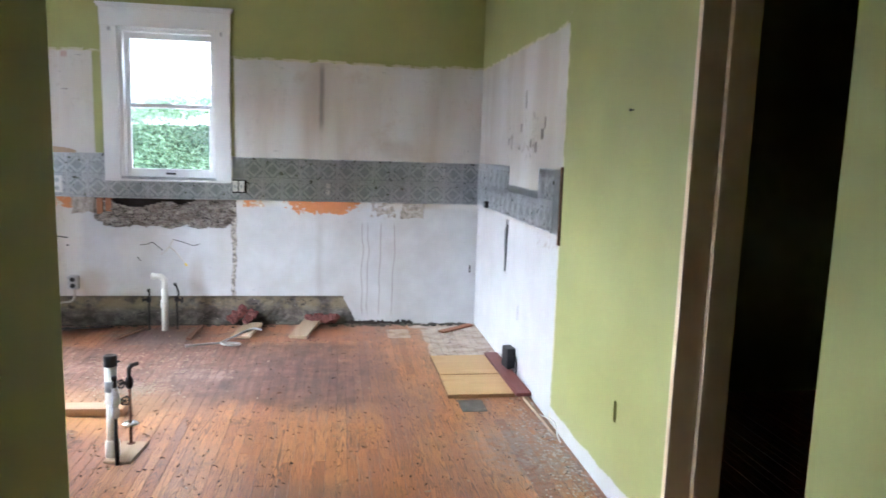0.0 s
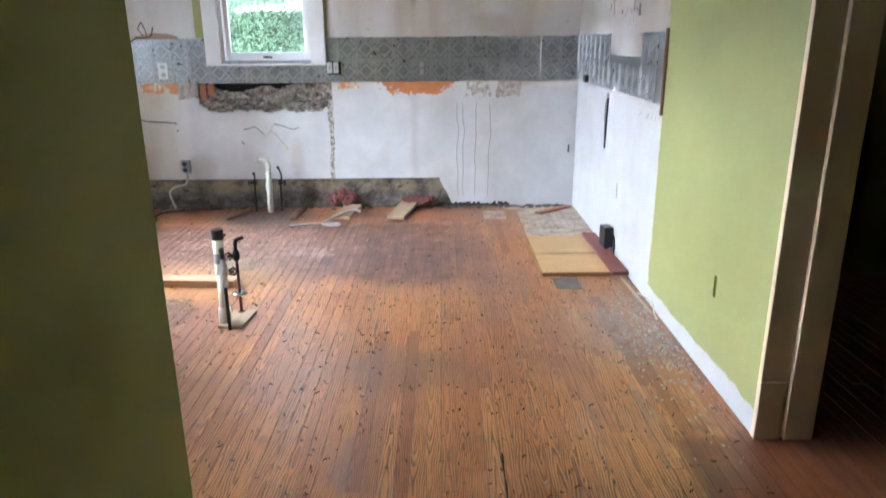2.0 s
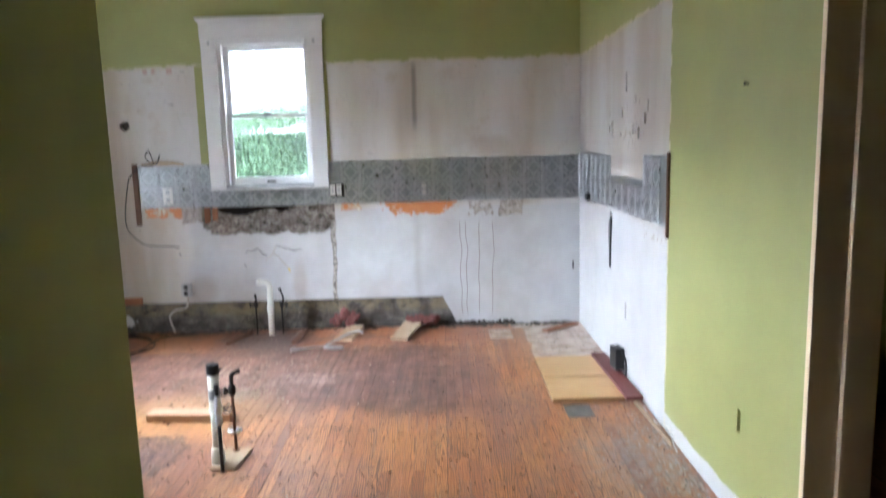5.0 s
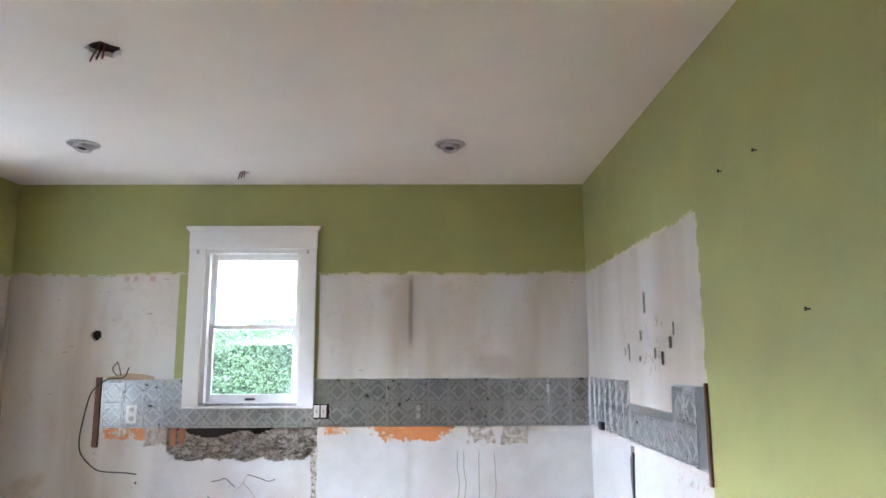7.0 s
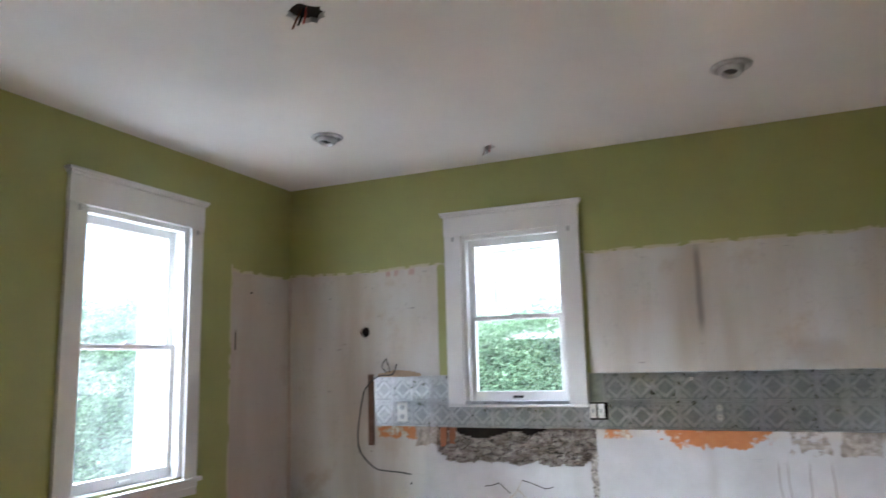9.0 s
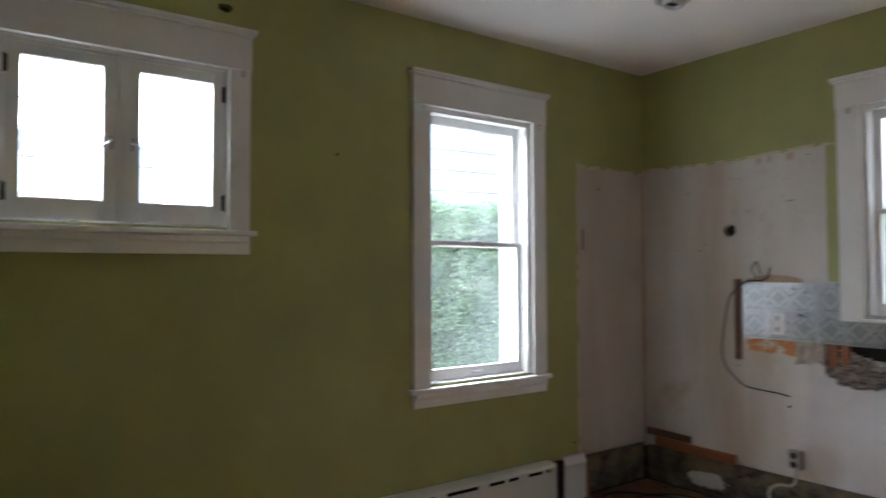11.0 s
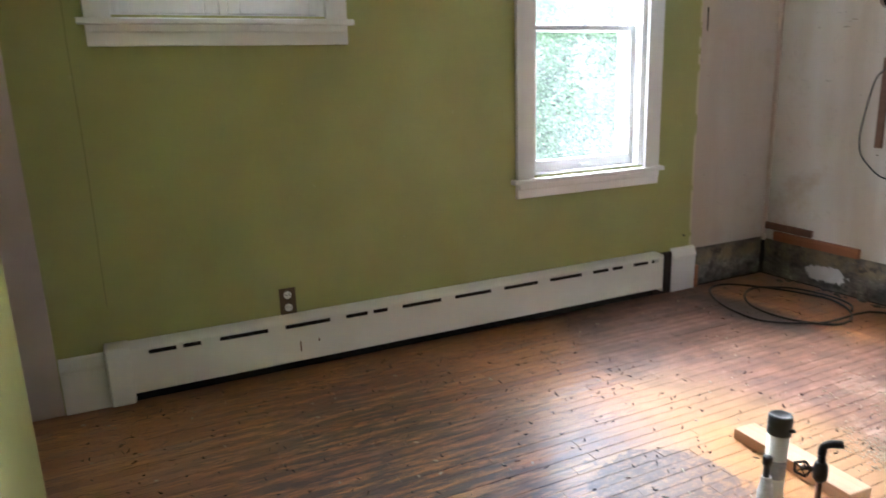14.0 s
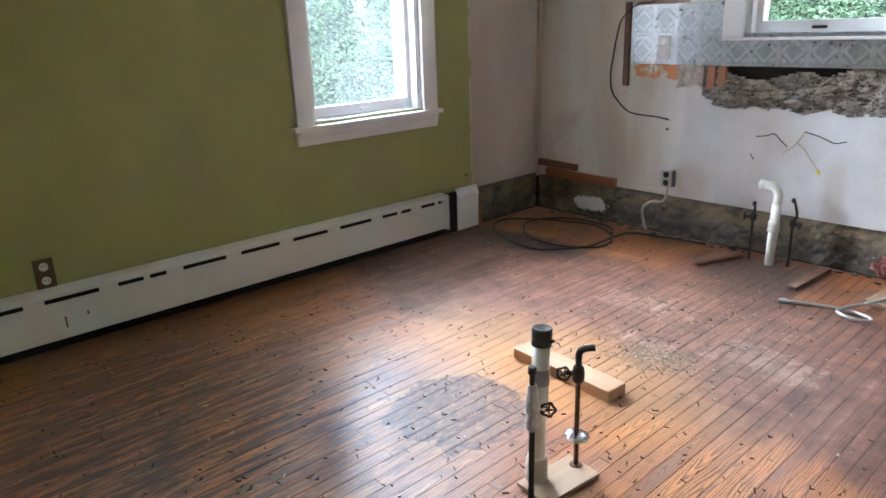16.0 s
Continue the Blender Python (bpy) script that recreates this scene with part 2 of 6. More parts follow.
M_NORTH, M_EAST, M_WEST, M_GREEN = wall_paint("north_wall_paint", "north"), wall_paint("east_wall_paint", "east"), wall_paint("west_wall_paint", "west"), wall_paint("green_wall_paint", "plain")
M_CEIL = varied("ceiling_paint", (0.77, 0.755, 0.74), 0.8, scale=2.2, spread=0.05, bump=0.05)
# near-black wood; its colour also stands in for shade inside holes and cracks
M_LATHSHADE = varied("dark_wood_and_hole_shade", (0.035, 0.025, 0.02), 0.9, scale=30, spread=0.5)
M_TRIM = varied("white_trim_paint", (0.76, 0.755, 0.75), 0.4, scale=5, spread=0.06, bump=0.08)
M_CREAM = varied("cream_trim_paint", (0.76, 0.62, 0.45), 0.5, scale=6, spread=0.1, bump=0.08)
M_TAUPE = varied("taupe_plaster", (0.50, 0.42, 0.37), 0.75, scale=5, spread=0.08, bump=0.1)
M_HEATER = varied("heater_enamel", (0.74, 0.73, 0.69), 0.38, scale=7, spread=0.06, bump=0.04)
M_BLACK = varied("black_plastic", (0.018, 0.018, 0.02), 0.42, scale=40, spread=0.3)
M_IRON = varied("dark_iron", (0.035, 0.030, 0.028), 0.55, 0.6, scale=60, spread=0.5, bump=0.3)
M_RUST = varied("rusty_copper", (0.17, 0.075, 0.04), 0.55, 0.5, scale=50, spread=0.5, bump=0.3)
M_CHROME = varied("chrome", (0.75, 0.75, 0.76), 0.2, 1.0, scale=40, spread=0.15, bump=0.05)
M_STEEL = varied("galvanised_steel", (0.50, 0.51, 0.52), 0.38, 0.9, scale=30, spread=0.25, bump=0.1)
M_PVC = varied("white_pvc", (0.66, 0.64, 0.57), 0.38, scale=18, spread=0.12, bump=0.06)
M_TAPE = varied("grey_tape", (0.24, 0.24, 0.25), 0.5, scale=40, spread=0.3)
M_SHEET = varied("grey_sheet", (0.15, 0.14, 0.13), 0.6, scale=25, spread=0.5)
M_FILM = varied("crumpled_plastic_film", (0.62, 0.63, 0.66), 0.25, scale=60, spread=0.3, bump=0.8)
M_SLOTSHADE = varied("slot_shade", (0.012, 0.010, 0.009), 0.95, scale=20, spread=0.4)
M_INSUL = varied("pink_insulation", (0.21, 0.075, 0.065), 0.95, scale=70, spread=0.6, bump=1.0)
M_OUTLET = varied("outlet_white", (0.72, 0.71, 0.68), 0.4, scale=15, spread=0.08)
M_BROWNPLATE = varied("brown_plate", (0.10, 0.065, 0.035), 0.4, 0.3, scale=30, spread=0.3)
M_CABLE = varied("grey_cable", (0.50, 0.45, 0.38), 0.6, scale=40, spread=0.25)
M_YELLOW = varied("yellow_wire_nut", (0.70, 0.50, 0.04), 0.45, scale=40, spread=0.15)
M_REDWIRE = varied("red_wire", (0.45, 0.05, 0.04), 0.5, scale=40, spread=0.2)
M_DEBRIS = varied("pale_debris", (0.48, 0.40, 0.31), 0.9, scale=60, spread=0.5, island=True)
M_DUST = varied("plaster_dust", (0.50, 0.45, 0.40), 0.95, scale=50, spread=0.35, bump=0.7)


def wood(name, a, b, rough, long_axis=1, scale=1.0, bump=0.3):
    """Sawn wood, the grain along one axis."""
    s = Surface(name, rough)
    by = [26.0 * scale] * 3
    by[long_axis] = 1.6 * scale
    off = s.mul(s.chance(), 37.0)
    n = s.t.nodes.new("ShaderNodeCombineXYZ")
    for i in range(3):
        s.set(n.inputs[i], off)
    v = s.stretch(s.where, by, n.outputs[0])
    g = s.grain(1.0, 4, 0.6, v)
    rings = s.calc("FRACT", s.mul(s.grain(0.35, 2, 0.4, v), 9.0))
    c = s.mix(s.add(s.mul(g, 0.6), s.mul(rings, 0.35)), a, b)
    knots = s.step(s.grain(9, 2), 0.70, 0.78)
    c = s.mix(s.mul(knots, 0.6), c, tuple(v * 0.25 for v in a))
    return s.done(c, s.add(rough - 0.1, s.mul(g, 0.2)), g, bump, 0.002)


M_PLY = wood("yellow_plywood", (0.62, 0.41, 0.19), (0.50, 0.30, 0.12), 0.55, 0, 0.5)
M_PLYEDGE = wood("plywood_edge", (0.36, 0.20, 0.09), (0.22, 0.11, 0.05), 0.7, 0)
M_STUD = wood("new_lumber", (0.52, 0.34, 0.22), (0.38, 0.21, 0.12), 0.6, 0)
M_REDBOARD = wood("red_painted_board", (0.20, 0.055, 0.045), (0.13, 0.04, 0.035), 0.5, 1)
M_ORANGEBOARD = wood("orange_old_board", (0.36, 0.14, 0.06), (0.24, 0.09, 0.04), 0.65, 0)
M_BROWNBOARD = wood("brown_old_board", (0.17, 0.085, 0.05), (0.10, 0.05, 0.03), 0.7, 0)
M_GREYBOARD = wood("pale_old_board", (0.45, 0.33, 0.22), (0.36, 0.25, 0.16), 0.7, 1)


def oak_floor():
    s = Surface("worn_oak_strips", 0.4)
    r = s.calc("FRACT", s.add(s.chance(), s.island()))
    r2, r3 = s.calc("FRACT", s.mul(r, 17.3)), s.calc("FRACT", s.mul(r, 57.7))
    n = s.t.nodes.new("ShaderNodeCombineXYZ")
    s.set(n.inputs[0], s.mul(r, 61.0))
    s.set(n.inputs[1], s.mul(r, 17.0))
    s.set(n.inputs[2], s.mul(r, 29.0))
    # flat-sawn figure: growth rings cut at a slant, nested arches along each strip
    across = s.calc("MULTIPLY", s.add(s.calc("FRACT", s.mul(s.add(s.x, 2.385), 1 / 0.0455)), -0.5), 0.0455)
    heart = s.add(across, s.mul(s.add(r2, -0.5), 0.075))
    warp = s.mul(s.add(s.grain(1.0, 3, 0.5, s.stretch(s.where, (10.0, 3.4, 1.0), n.outputs[0])), -0.5), 0.034)
    bend = s.calc("SQRT", s.add(s.mul(heart, heart), 0.00010))
    rise = s.mul(s.y, s.mul(s.add(r3, -0.5), 0.17))
    depth = s.add(bend, s.add(rise, warp))
    pitch = s.add(110.0, s.mul(r2, 85.0))
    rings = s.calc("FRACT", s.add(s.mul(depth, pitch), s.mul(r, 9.0)))
    line = s.mul(s.step(rings, 0.30, 0.80), s.calc("SUBTRACT", 1.0, s.step(rings, 0.90, 1.0)))
    pores = s.grain(1.0, 4, 0.65, s.stretch(s.where, (330.0, 9.0, 1.0), n.outputs[0]))
    base = s.ramp(r3, (0.0, (0.39, 0.140, 0.042)), (0.25, (0.54, 0.235, 0.078)), (0.5, (0.45, 0.175, 0.055)), (0.75, (0.57, 0.265, 0.096)), (1.0, (0.31, 0.100, 0.032)))
    soft = s.add(0.55, s.mul(s.step(s.grain(3.0, 3), 0.35, 0.65), 0.40))
    c = s.mix(s.mul(line, s.mul(soft, s.add(0.45, s.mul(s.step(pores, 0.38, 0.54), 0.55)))), base, (0.055, 0.018, 0.008))
    c = s.mix(s.mul(s.step(pores, 0.52, 0.62), 0.50), c, (0.085, 0.032, 0.016))
    # silvery weathered patches that follow single strips
    silver = s.step(s.grain(1.0, 4, 0.6, s.stretch(s.where, (9.0, 1.6, 1.0), n.outputs[0])), 0.57, 0.66)
    c = s.mix(s.mul(silver, s.mul(0.55, s.calc("SUBTRACT", 1.0, s.mul(line, 0.6)))), c, (0.20, 0.135, 0.115))
    wear = s.grain(2.4, 5, 0.65)
    c = s.mix(s.mul(s.step(wear, 0.50, 0.70), 0.20), c, (0.45, 0.24, 0.12))
    c = s.mix(s.mul(s.step(s.grain(5, 5, 0.7), 0.56, 0.70), 0.50), c, (0.085, 0.042, 0.03))
    spots = s.step(s.grain(11, 5, 0.7), 0.64, 0.70)
    c = s.mix(s.mul(spots, 0.5), c, (0.09, 0.055, 0.045))
    scuff = s.grain(1.1, 4, 0.6, s.stretch(s.where, (1.6, 0.8, 1.0), (4, 2, 0)))
    c = s.mix(s.mul(s.step(scuff, 0.46, 0.66), 0.50), c, (0.20, 0.105, 0.085))
    # mauve, scrubbed strips in the middle of the kitchen
    mauve = s.mul(s.band(s.wobble(s.y, 2.5, 0.22), 3.32, 4.50, 0.10), s.calc("SUBTRACT", 1.0, s.step(s.wobble(s.x, 2.0, 0.3), 0.35, 0.75)))
    streak = s.grain(1.0, 4, 0.6, s.stretch(s.where, (24.0, 2.5, 1.0), n.outputs[0]))
    mc = s.ramp(s.add(s.mul(streak, 0.45), s.mul(s.grain(8, 6, 0.72), 0.55)), (0.36, (0.030, 0.020, 0.020)), (0.46, (0.095, 0.052, 0.046)), (0.54, (0.165, 0.085, 0.066)), (0.62, (0.24, 0.145, 0.115)), (0.70, (0.40, 0.30, 0.25)))
    c = s.mix(s.mul(mauve, 0.80), c, mc)
    # cleaner orange strips where cupboards stood
    under = s.mul(s.step(s.y, 4.545, 4.553), s.calc("SUBTRACT", 1.0, s.step(s.x, 0.655, 0.663)))
    c = s.mix(s.mul(under, 0.72), c, s.ramp(s.grain(5, 4, 0.6), (0.34, (0.07, 0.035, 0.028)), (0.48, (0.24, 0.080, 0.034)), (0.7, (0.34, 0.125, 0.052))))
    # pale, peeled corner
    pale = s.mul(s.step(s.wobble(s.x, 6, 0.05), 0.98, 1.0), s.step(s.wobble(s.y, 6, 0.04), 4.16, 4.18))
    pale = s.most(pale, s.mul(s.band(s.x, 0.74, 0.90, 0.006), s.band(s.y, 4.60, 4.84, 0.006)), s.mul(s.step(s.x, 0.90, 0.92), s.step(s.wobble(s.y, 8, 0.05), 4.85, 4.87)))
    c = s.mix(s.mul(pale, 0.85), c, s.ramp(s.grain(9, 5, 0.7), (0.35, (0.30, 0.22, 0.16)), (0.5, (0.52, 0.44, 0.36)), (0.68, (0.66, 0.61, 0.55))))
    raw = s.most(s.blob((-0.98, 4.02, 0), (0.20, 0.10, 0), 0.12, 1.2, 9), s.blob((-0.80, 3.74, 0), (0.14, 0.05, 0), 0.12, 1.0, 11), s.blob((-0.40, 3.86, 0), (0.22, 0.10, 0), 0.12, 1.3, 11))
    raw = s.mul(raw, s.step(s.grain(30, 5, 0.7, s.stretch(s.where, (1.0, 0.5, 1.0))), 0.40, 0.56))
    c = s.mix(s.mul(raw, 0.42), c, s.ramp(streak, (0.4, (0.27, 0.18, 0.14)), (0.6, (0.46, 0.35, 0.28))))
    amber = s.blob((-0.92, 3.35, 0), (0.55, 0.28, 0), 0.5, 0.5, 3)
    c = s.mix(s.mul(amber, 0.45), c, (0.50, 0.27, 0.10))
    # dark marks
    ring = s.mul(s.blob((-0.93, 2.90, 0), (0.21, 0.23, 0), 0.06, 0.8, 11), s.add(0.45, s.mul(0.55, s.step(s.grain(70, 4, 0.7, s.stretch(s.where, (1.0, 0.4, 1.0))), 0.40, 0.54))))
    c = s.mix(s.mul(ring, 0.9), c, s.ramp(streak, (0.4, (0.075, 0.040, 0.034)), (0.65, (0.16, 0.095, 0.075))))
    black = s.blob((-1.42, 2.20, 0), (0.75, 0.58, 0), 0.6, 0.6, 3)
    black = s.mul(black, s.step(s.grain(1.0, 5, 0.7, s.stretch(s.where, (34.0, 4.0, 1.0))), 0.40, 0.56))
    c = s.mix(s.mul(black, 0.85), c, (0.035, 0.028, 0.026))
    wet = s.most(s.blob((-0.80, 4.68, 0), (0.32, 0.26, 0), 0.5, 0.7, 6), s.blob((-1.9, 4.35, 0), (0.35, 0.12, 0), 0.5, 0.6, 5))
    c = s.mix(s.mul(wet, 0.9), c, (0.055, 0.038, 0.033))
    inky = s.mul(s.blob((0.25, 1.22, 0), (0.34, 0.05, 0), 0.3, 0.8, 9), s.step(s.grain(14, 4), 0.45, 0.52))
    c = s.mix(s.mul(inky, 0.55), c, (0.11, 0.11, 0.12))
    dust = s.mul(s.blob((1.30, 2.72, 0), (0.30, 0.34, 0), 0.6, 0.5, 4), s.step(s.grain(24, 4, 0.7), 0.36, 0.66))
    c = s.mix(s.mul(dust, 0.65), c, (0.32, 0.30, 0.28))
    c = s.mix(s.mul(s.blob((0.30, 2.35, 0), (0.35, 0.16, 0), 0.5, 0.6, 5), 0.45), c, (0.13, 0.075, 0.05))
    seam = s.step(s.calc("ABSOLUTE", s.add(s.calc("FRACT", s.mul(s.add(s.x, 2.385), 1 / 0.0455)), -0.5)), 0.472, 0.496)
    column = s.calc("FLOOR", s.mul(s.add(s.x, 2.385 - 0.02275), 1 / 0.0455))
    loose = s.calc("FRACT", s.mul(s.calc("SINE", s.mul(column, 12.99)), 437.6))
    seam = s.mul(seam, s.mul(s.step(s.grain(5, 4, 0.6), 0.30, 0.5), s.calc("MINIMUM", 0.95, s.add(s.add(0.50, s.mul(s.step(loose, 0.3, 0.8), 0.45)), s.mul(mauve, 0.4)))))
    c = s.mix(seam, c, (0.035, 0.02, 0.016))
    # dark varnish left in the side doorway
    stainmask = s.most(s.step(s.wobble(s.x, 4, 0.03), 1.36, 1.40), s.mul(s.step(s.x, 1.16, 1.19), s.band(s.y, 0.9, 1.86, 0.03)))
    stainmask = s.mul(stainmask, s.calc("SUBTRACT", 1.0, s.step(s.y, 1.86, 1.93)))
    c = s.mix(s.mul(stainmask, 0.78), c, s.ramp(s.add(s.mul(wear, 0.5), s.mul(streak, 0.5)), (0.35, (0.050, 0.013, 0.007)), (0.52, (0.12, 0.032, 0.014)), (0.68, (0.22, 0.065, 0.026))))
    matt = s.most(mauve, pale, raw, s.mul(ring, 0.9))
    rough = s.most(s.add(0.27, s.add(s.mul(s.grain(6, 5, 0.7), 0.26), s.mul(matt, 0.12))), s.mul(seam, 0.9))
    s.b.inputs["Specular IOR Level"].default_value = 0.5
    s.set(s.b.inputs["Coat Weight"], s.mul(0.16, s.calc("SUBTRACT", 1.0, s.most(s.mul(matt, 0.6), seam))))
    s.b.inputs["Coat Roughness"].default_value = 0.36
    h = s.add(s.mul(pores, 0.3), s.add(s.mul(s.grain(9, 4), 0.4), s.add(s.mul(streak, 0.2), s.mul(line, -0.25))))
    return s.done(c, rough, h, 0.28, 0.003)


M_OAK = oak_floor()
M_SUB = varied("dark_joint", (0.02, 0.012, 0.008), 0.9, scale=20, spread=0.3)


def tin_metal():
    s = Surface("pressed_tin", 0.3, 0.95)
    g = s.grain(35, 5, 0.65)
    c = s.ramp(s.add(s.mul(g, 0.6), s.mul(s.grain(4, 4), 0.4)), (0.3, (0.25, 0.265, 0.275)), (0.55, (0.36, 0.375, 0.385)), (0.75, (0.46, 0.475, 0.485)))
    return s.done(c, s.add(0.30, s.mul(g, 0.14)), s.grain(10, 2), 0.04, 0.004)


M_TIN = tin_metal()
# beads get a lighter metal than the sheet, a highlight put into the colour
M_TINBEAD = varied("tin_bead_highlight", (0.50, 0.51, 0.53), 0.30, 0.95, scale=30, spread=0.25, bump=0.0)


def rubble_look():
    s = Surface("broken_plaster", 0.95)
    c = s.ramp(s.grain(14, 6, 0.72, s.stretch(s.where, (1, 1, 1.8))), (0.30, (0.11, 0.085, 0.07)), (0.45, (0.28, 0.235, 0.20)), (0.58, (0.39, 0.345, 0.30)), (0.72, (0.50, 0.45, 0.40)))
    rift = s.calc("ABSOLUTE", s.add(s.grain(6.5, 5, 0.62, s.stretch(s.where, (1.0, 1.0, 2.4), (7, 3, 1))), -0.5))
    split = s.calc("ABSOLUTE", s.add(s.grain(12, 5, 0.65, s.stretch(s.where, (1.6, 1.0, 1.0), (1, 9, 4))), -0.5))
    crack = s.most(s.calc("SUBTRACT", 1.0, s.step(rift, 0.004, 0.018)), s.mul(0.8, s.calc("SUBTRACT", 1.0, s.step(split, 0.002, 0.010))))
    c = s.mix(s.mul(crack, 0.9), c, (0.03, 0.022, 0.018))
    c = s.mix(s.mul(s.step(s.grain(4.5, 4, 0.6), 0.55, 0.68), 0.55), c, (0.36, 0.27, 0.185))
    return s.done(c, 0.95, s.add(s.mul(crack, -1.2), s.grain(45, 6, 0.75)), 0.8, 0.007)


M_RUBBLE = rubble_look()


def footing():
    s = Surface("grimy_old_wall", 0.9)
    g = s.grain(9, 7, 0.76, s.stretch(s.where, (1, 1, 1.4)))
    c = s.ramp(g, (0.30, (0.030, 0.026, 0.023)), (0.46, (0.085, 0.074, 0.062)), (0.60, (0.17, 0.150, 0.122)), (0.78, (0.34, 0.31, 0.265)))
    warm = s.band(s.z, 0.12, 0.21, 0.03)
    c = s.mix(s.mul(warm, s.mul(0.85, s.step(s.grain(9, 5, 0.7), 0.36, 0.6))), c, (0.25, 0.195, 0.115))
    fleck = s.most(s.step(s.grain(45, 4, 0.7), 0.66, 0.70), s.step(s.grain(9, 6, 0.75, s.stretch(s.where, (1, 1, 0.35))), 0.68, 0.71))
    c = s.mix(s.mul(fleck, 0.75), c, (0.46, 0.42, 0.36))
    c = s.mix(s.mul(s.step(s.grain(7, 6, 0.75, s.stretch(s.where, (1, 1, 2.2), (5, 5, 5))), 0.58, 0.64), 0.8), c, (0.03, 0.026, 0.024))
    white = s.blob((-1.98, 4.99, 0.075), (0.13, 0, 0.05), 0.12, 1.1, 12)
    c = s.mix(white, c, (0.66, 0.64, 0.62))
    return s.done(c, 0.9, s.grain(28, 5, 0.7), 0.7, 0.006)


M_FOOT = footing()


def glass():
    """Clear glass under a thin uneven film of dust, which also stands in for glare haze."""
    s = Surface("window_glass", 0.0, 0.0, (1, 1, 1))
    s.b.inputs["Transmission Weight"].default_value = 1.0
    s.b.inputs["IOR"].default_value = 1.45
    dust = s.t.nodes.new("ShaderNodeBsdfTranslucent")
    dust.inputs["Color"].default_value = (0.80, 0.88, 0.92, 1)
    both = s.t.nodes.new("ShaderNodeMixShader")
    wiped = s.grain(2.6, 4, 0.6, s.stretch(s.where, (1.0, 1.0, 0.55)))
    s.set(both.inputs[0], s.add(0.010, s.mul(s.step(wiped, 0.38, 0.68), 0.022)))
    s.t.links.new(s.b.outputs[0], both.inputs[1])
    s.t.links.new(dust.outputs[0], both.inputs[2])
    out = s.t.nodes["Material Output"]
    s.t.links.new(both.outputs[0], out.inputs["Surface"])
    return s.m


M_GLASS = glass()


def leaves(name, a, b):
    s = Surface(name, 0.85)
    s.b.inputs["Specular IOR Level"].default_value = 0.15
    c = s.mix(s.island(), a, b)
    c = s.mix(s.mul(s.step(s.grain(1.6, 3), 0.5, 0.7), 0.4), c, tuple(v * 0.5 for v in a))
    s.b.inputs["Subsurface Weight"].default_value = 0.0
    return s.done(c)


M_LEAF = leaves("hedge_leaves", (0.075, 0.135, 0.075), (0.20, 0.33, 0.19))
M_CORE = varied("hedge_inner_shade", (0.02, 0.045, 0.015), 0.9, scale=8, spread=0.5)
M_SIDING = varied("white_siding", (0.72, 0.73, 0.74), 0.6, scale=2, spread=0.06)
M_ROOF = varied("grey_shingles", (0.25, 0.28, 0.32), 0.8, scale=12, spread=0.3)
M_DARKPANE = varied("house_glass", (0.16, 0.19, 0.22), 0.15, scale=1.2, spread=0.5, bump=0.0)
M_BOUNCE = varied("bounce_ground", (0.48, 0.46, 0.43), 0.9, scale=6, spread=0.3, bump=0.5)
M_BARK = varied("bark", (0.08, 0.06, 0.045), 0.9, scale=20, spread=0.4)


# ---------------------------------------------------------------- shapes
def quad(bm, *ps):
    return bm.faces.new([bm.verts.new(p) for p in ps])


def box(bm, x0, x1, y0, y1, z0, z1, bevel=0.0, m=None):
    got = bmesh.ops.create_cube(bm, size=1.0)["verts"]
    for v in got:
        v.co = Vector(((x0 + x1) / 2 + v.co.x * (x1 - x0), (y0 + y1) / 2 + v.co.y * (y1 - y0), (z0 + z1) / 2 + v.co.z * (z1 - z0)))
    if bevel:
        es = list({e for v in got for e in v.link_edges})
        got = bmesh.ops.bevel(bm, geom=es, offset=bevel, segments=2, affect="EDGES", profile=0.5)["verts"]
    if m is not None:
        bmesh.ops.transform(bm, matrix=m, verts=got)


def rings(bm, loops, close=True, caps=True):
    """Skins a row of vertex loops."""
    vs = [[bm.verts.new(p) for p in lp] for lp in loops]
    k = len(vs[0])
    for a, b in zip(vs, vs[1:]):
        for i in range(k if close else k - 1):
            j = (i + 1) % k
            bm.faces.new((a[i], a[j], b[j], b[i]))
    if caps:
        bm.faces.new(list(reversed(vs[0])))
        bm.faces.new(vs[-1])


def turned(bm, base, axis, profile, n=20):
    """A turned shape: (radius, height) pairs along an axis."""
    axis = Vector(axis).normalized()
    side = axis.orthogonal().normalized()
    up = axis.cross(side)
    loops = []
    for r, h in profile:
        c = Vector(base) + axis * h
        loops.append([c + (side * math.cos(2 * math.pi * i / n) + up * math.sin(2 * math.pi * i / n)) * max(r, 1e-4) for i in range(n)])
    rings(bm, loops)


def smooth_line(pts, k=5):
    """Points on a soft curve through pts."""
    p = [Vector(q) for q in pts]
    p = [2 * p[0] - p[1]] + p + [2 * p[-1] - p[-2]]
    out = []
    for a, b, c, d in zip(p, p[1:], p[2:], p[3:]):
        for i in range(k):
            t = i / k
            out.append(0.5 * ((2 * b) + (c - a) * t + (2 * a - 5 * b + 4 * c - d) * t * t + (3 * b - a - 3 * c + d) * t ** 3))
    out.append(p[-2])
    return out


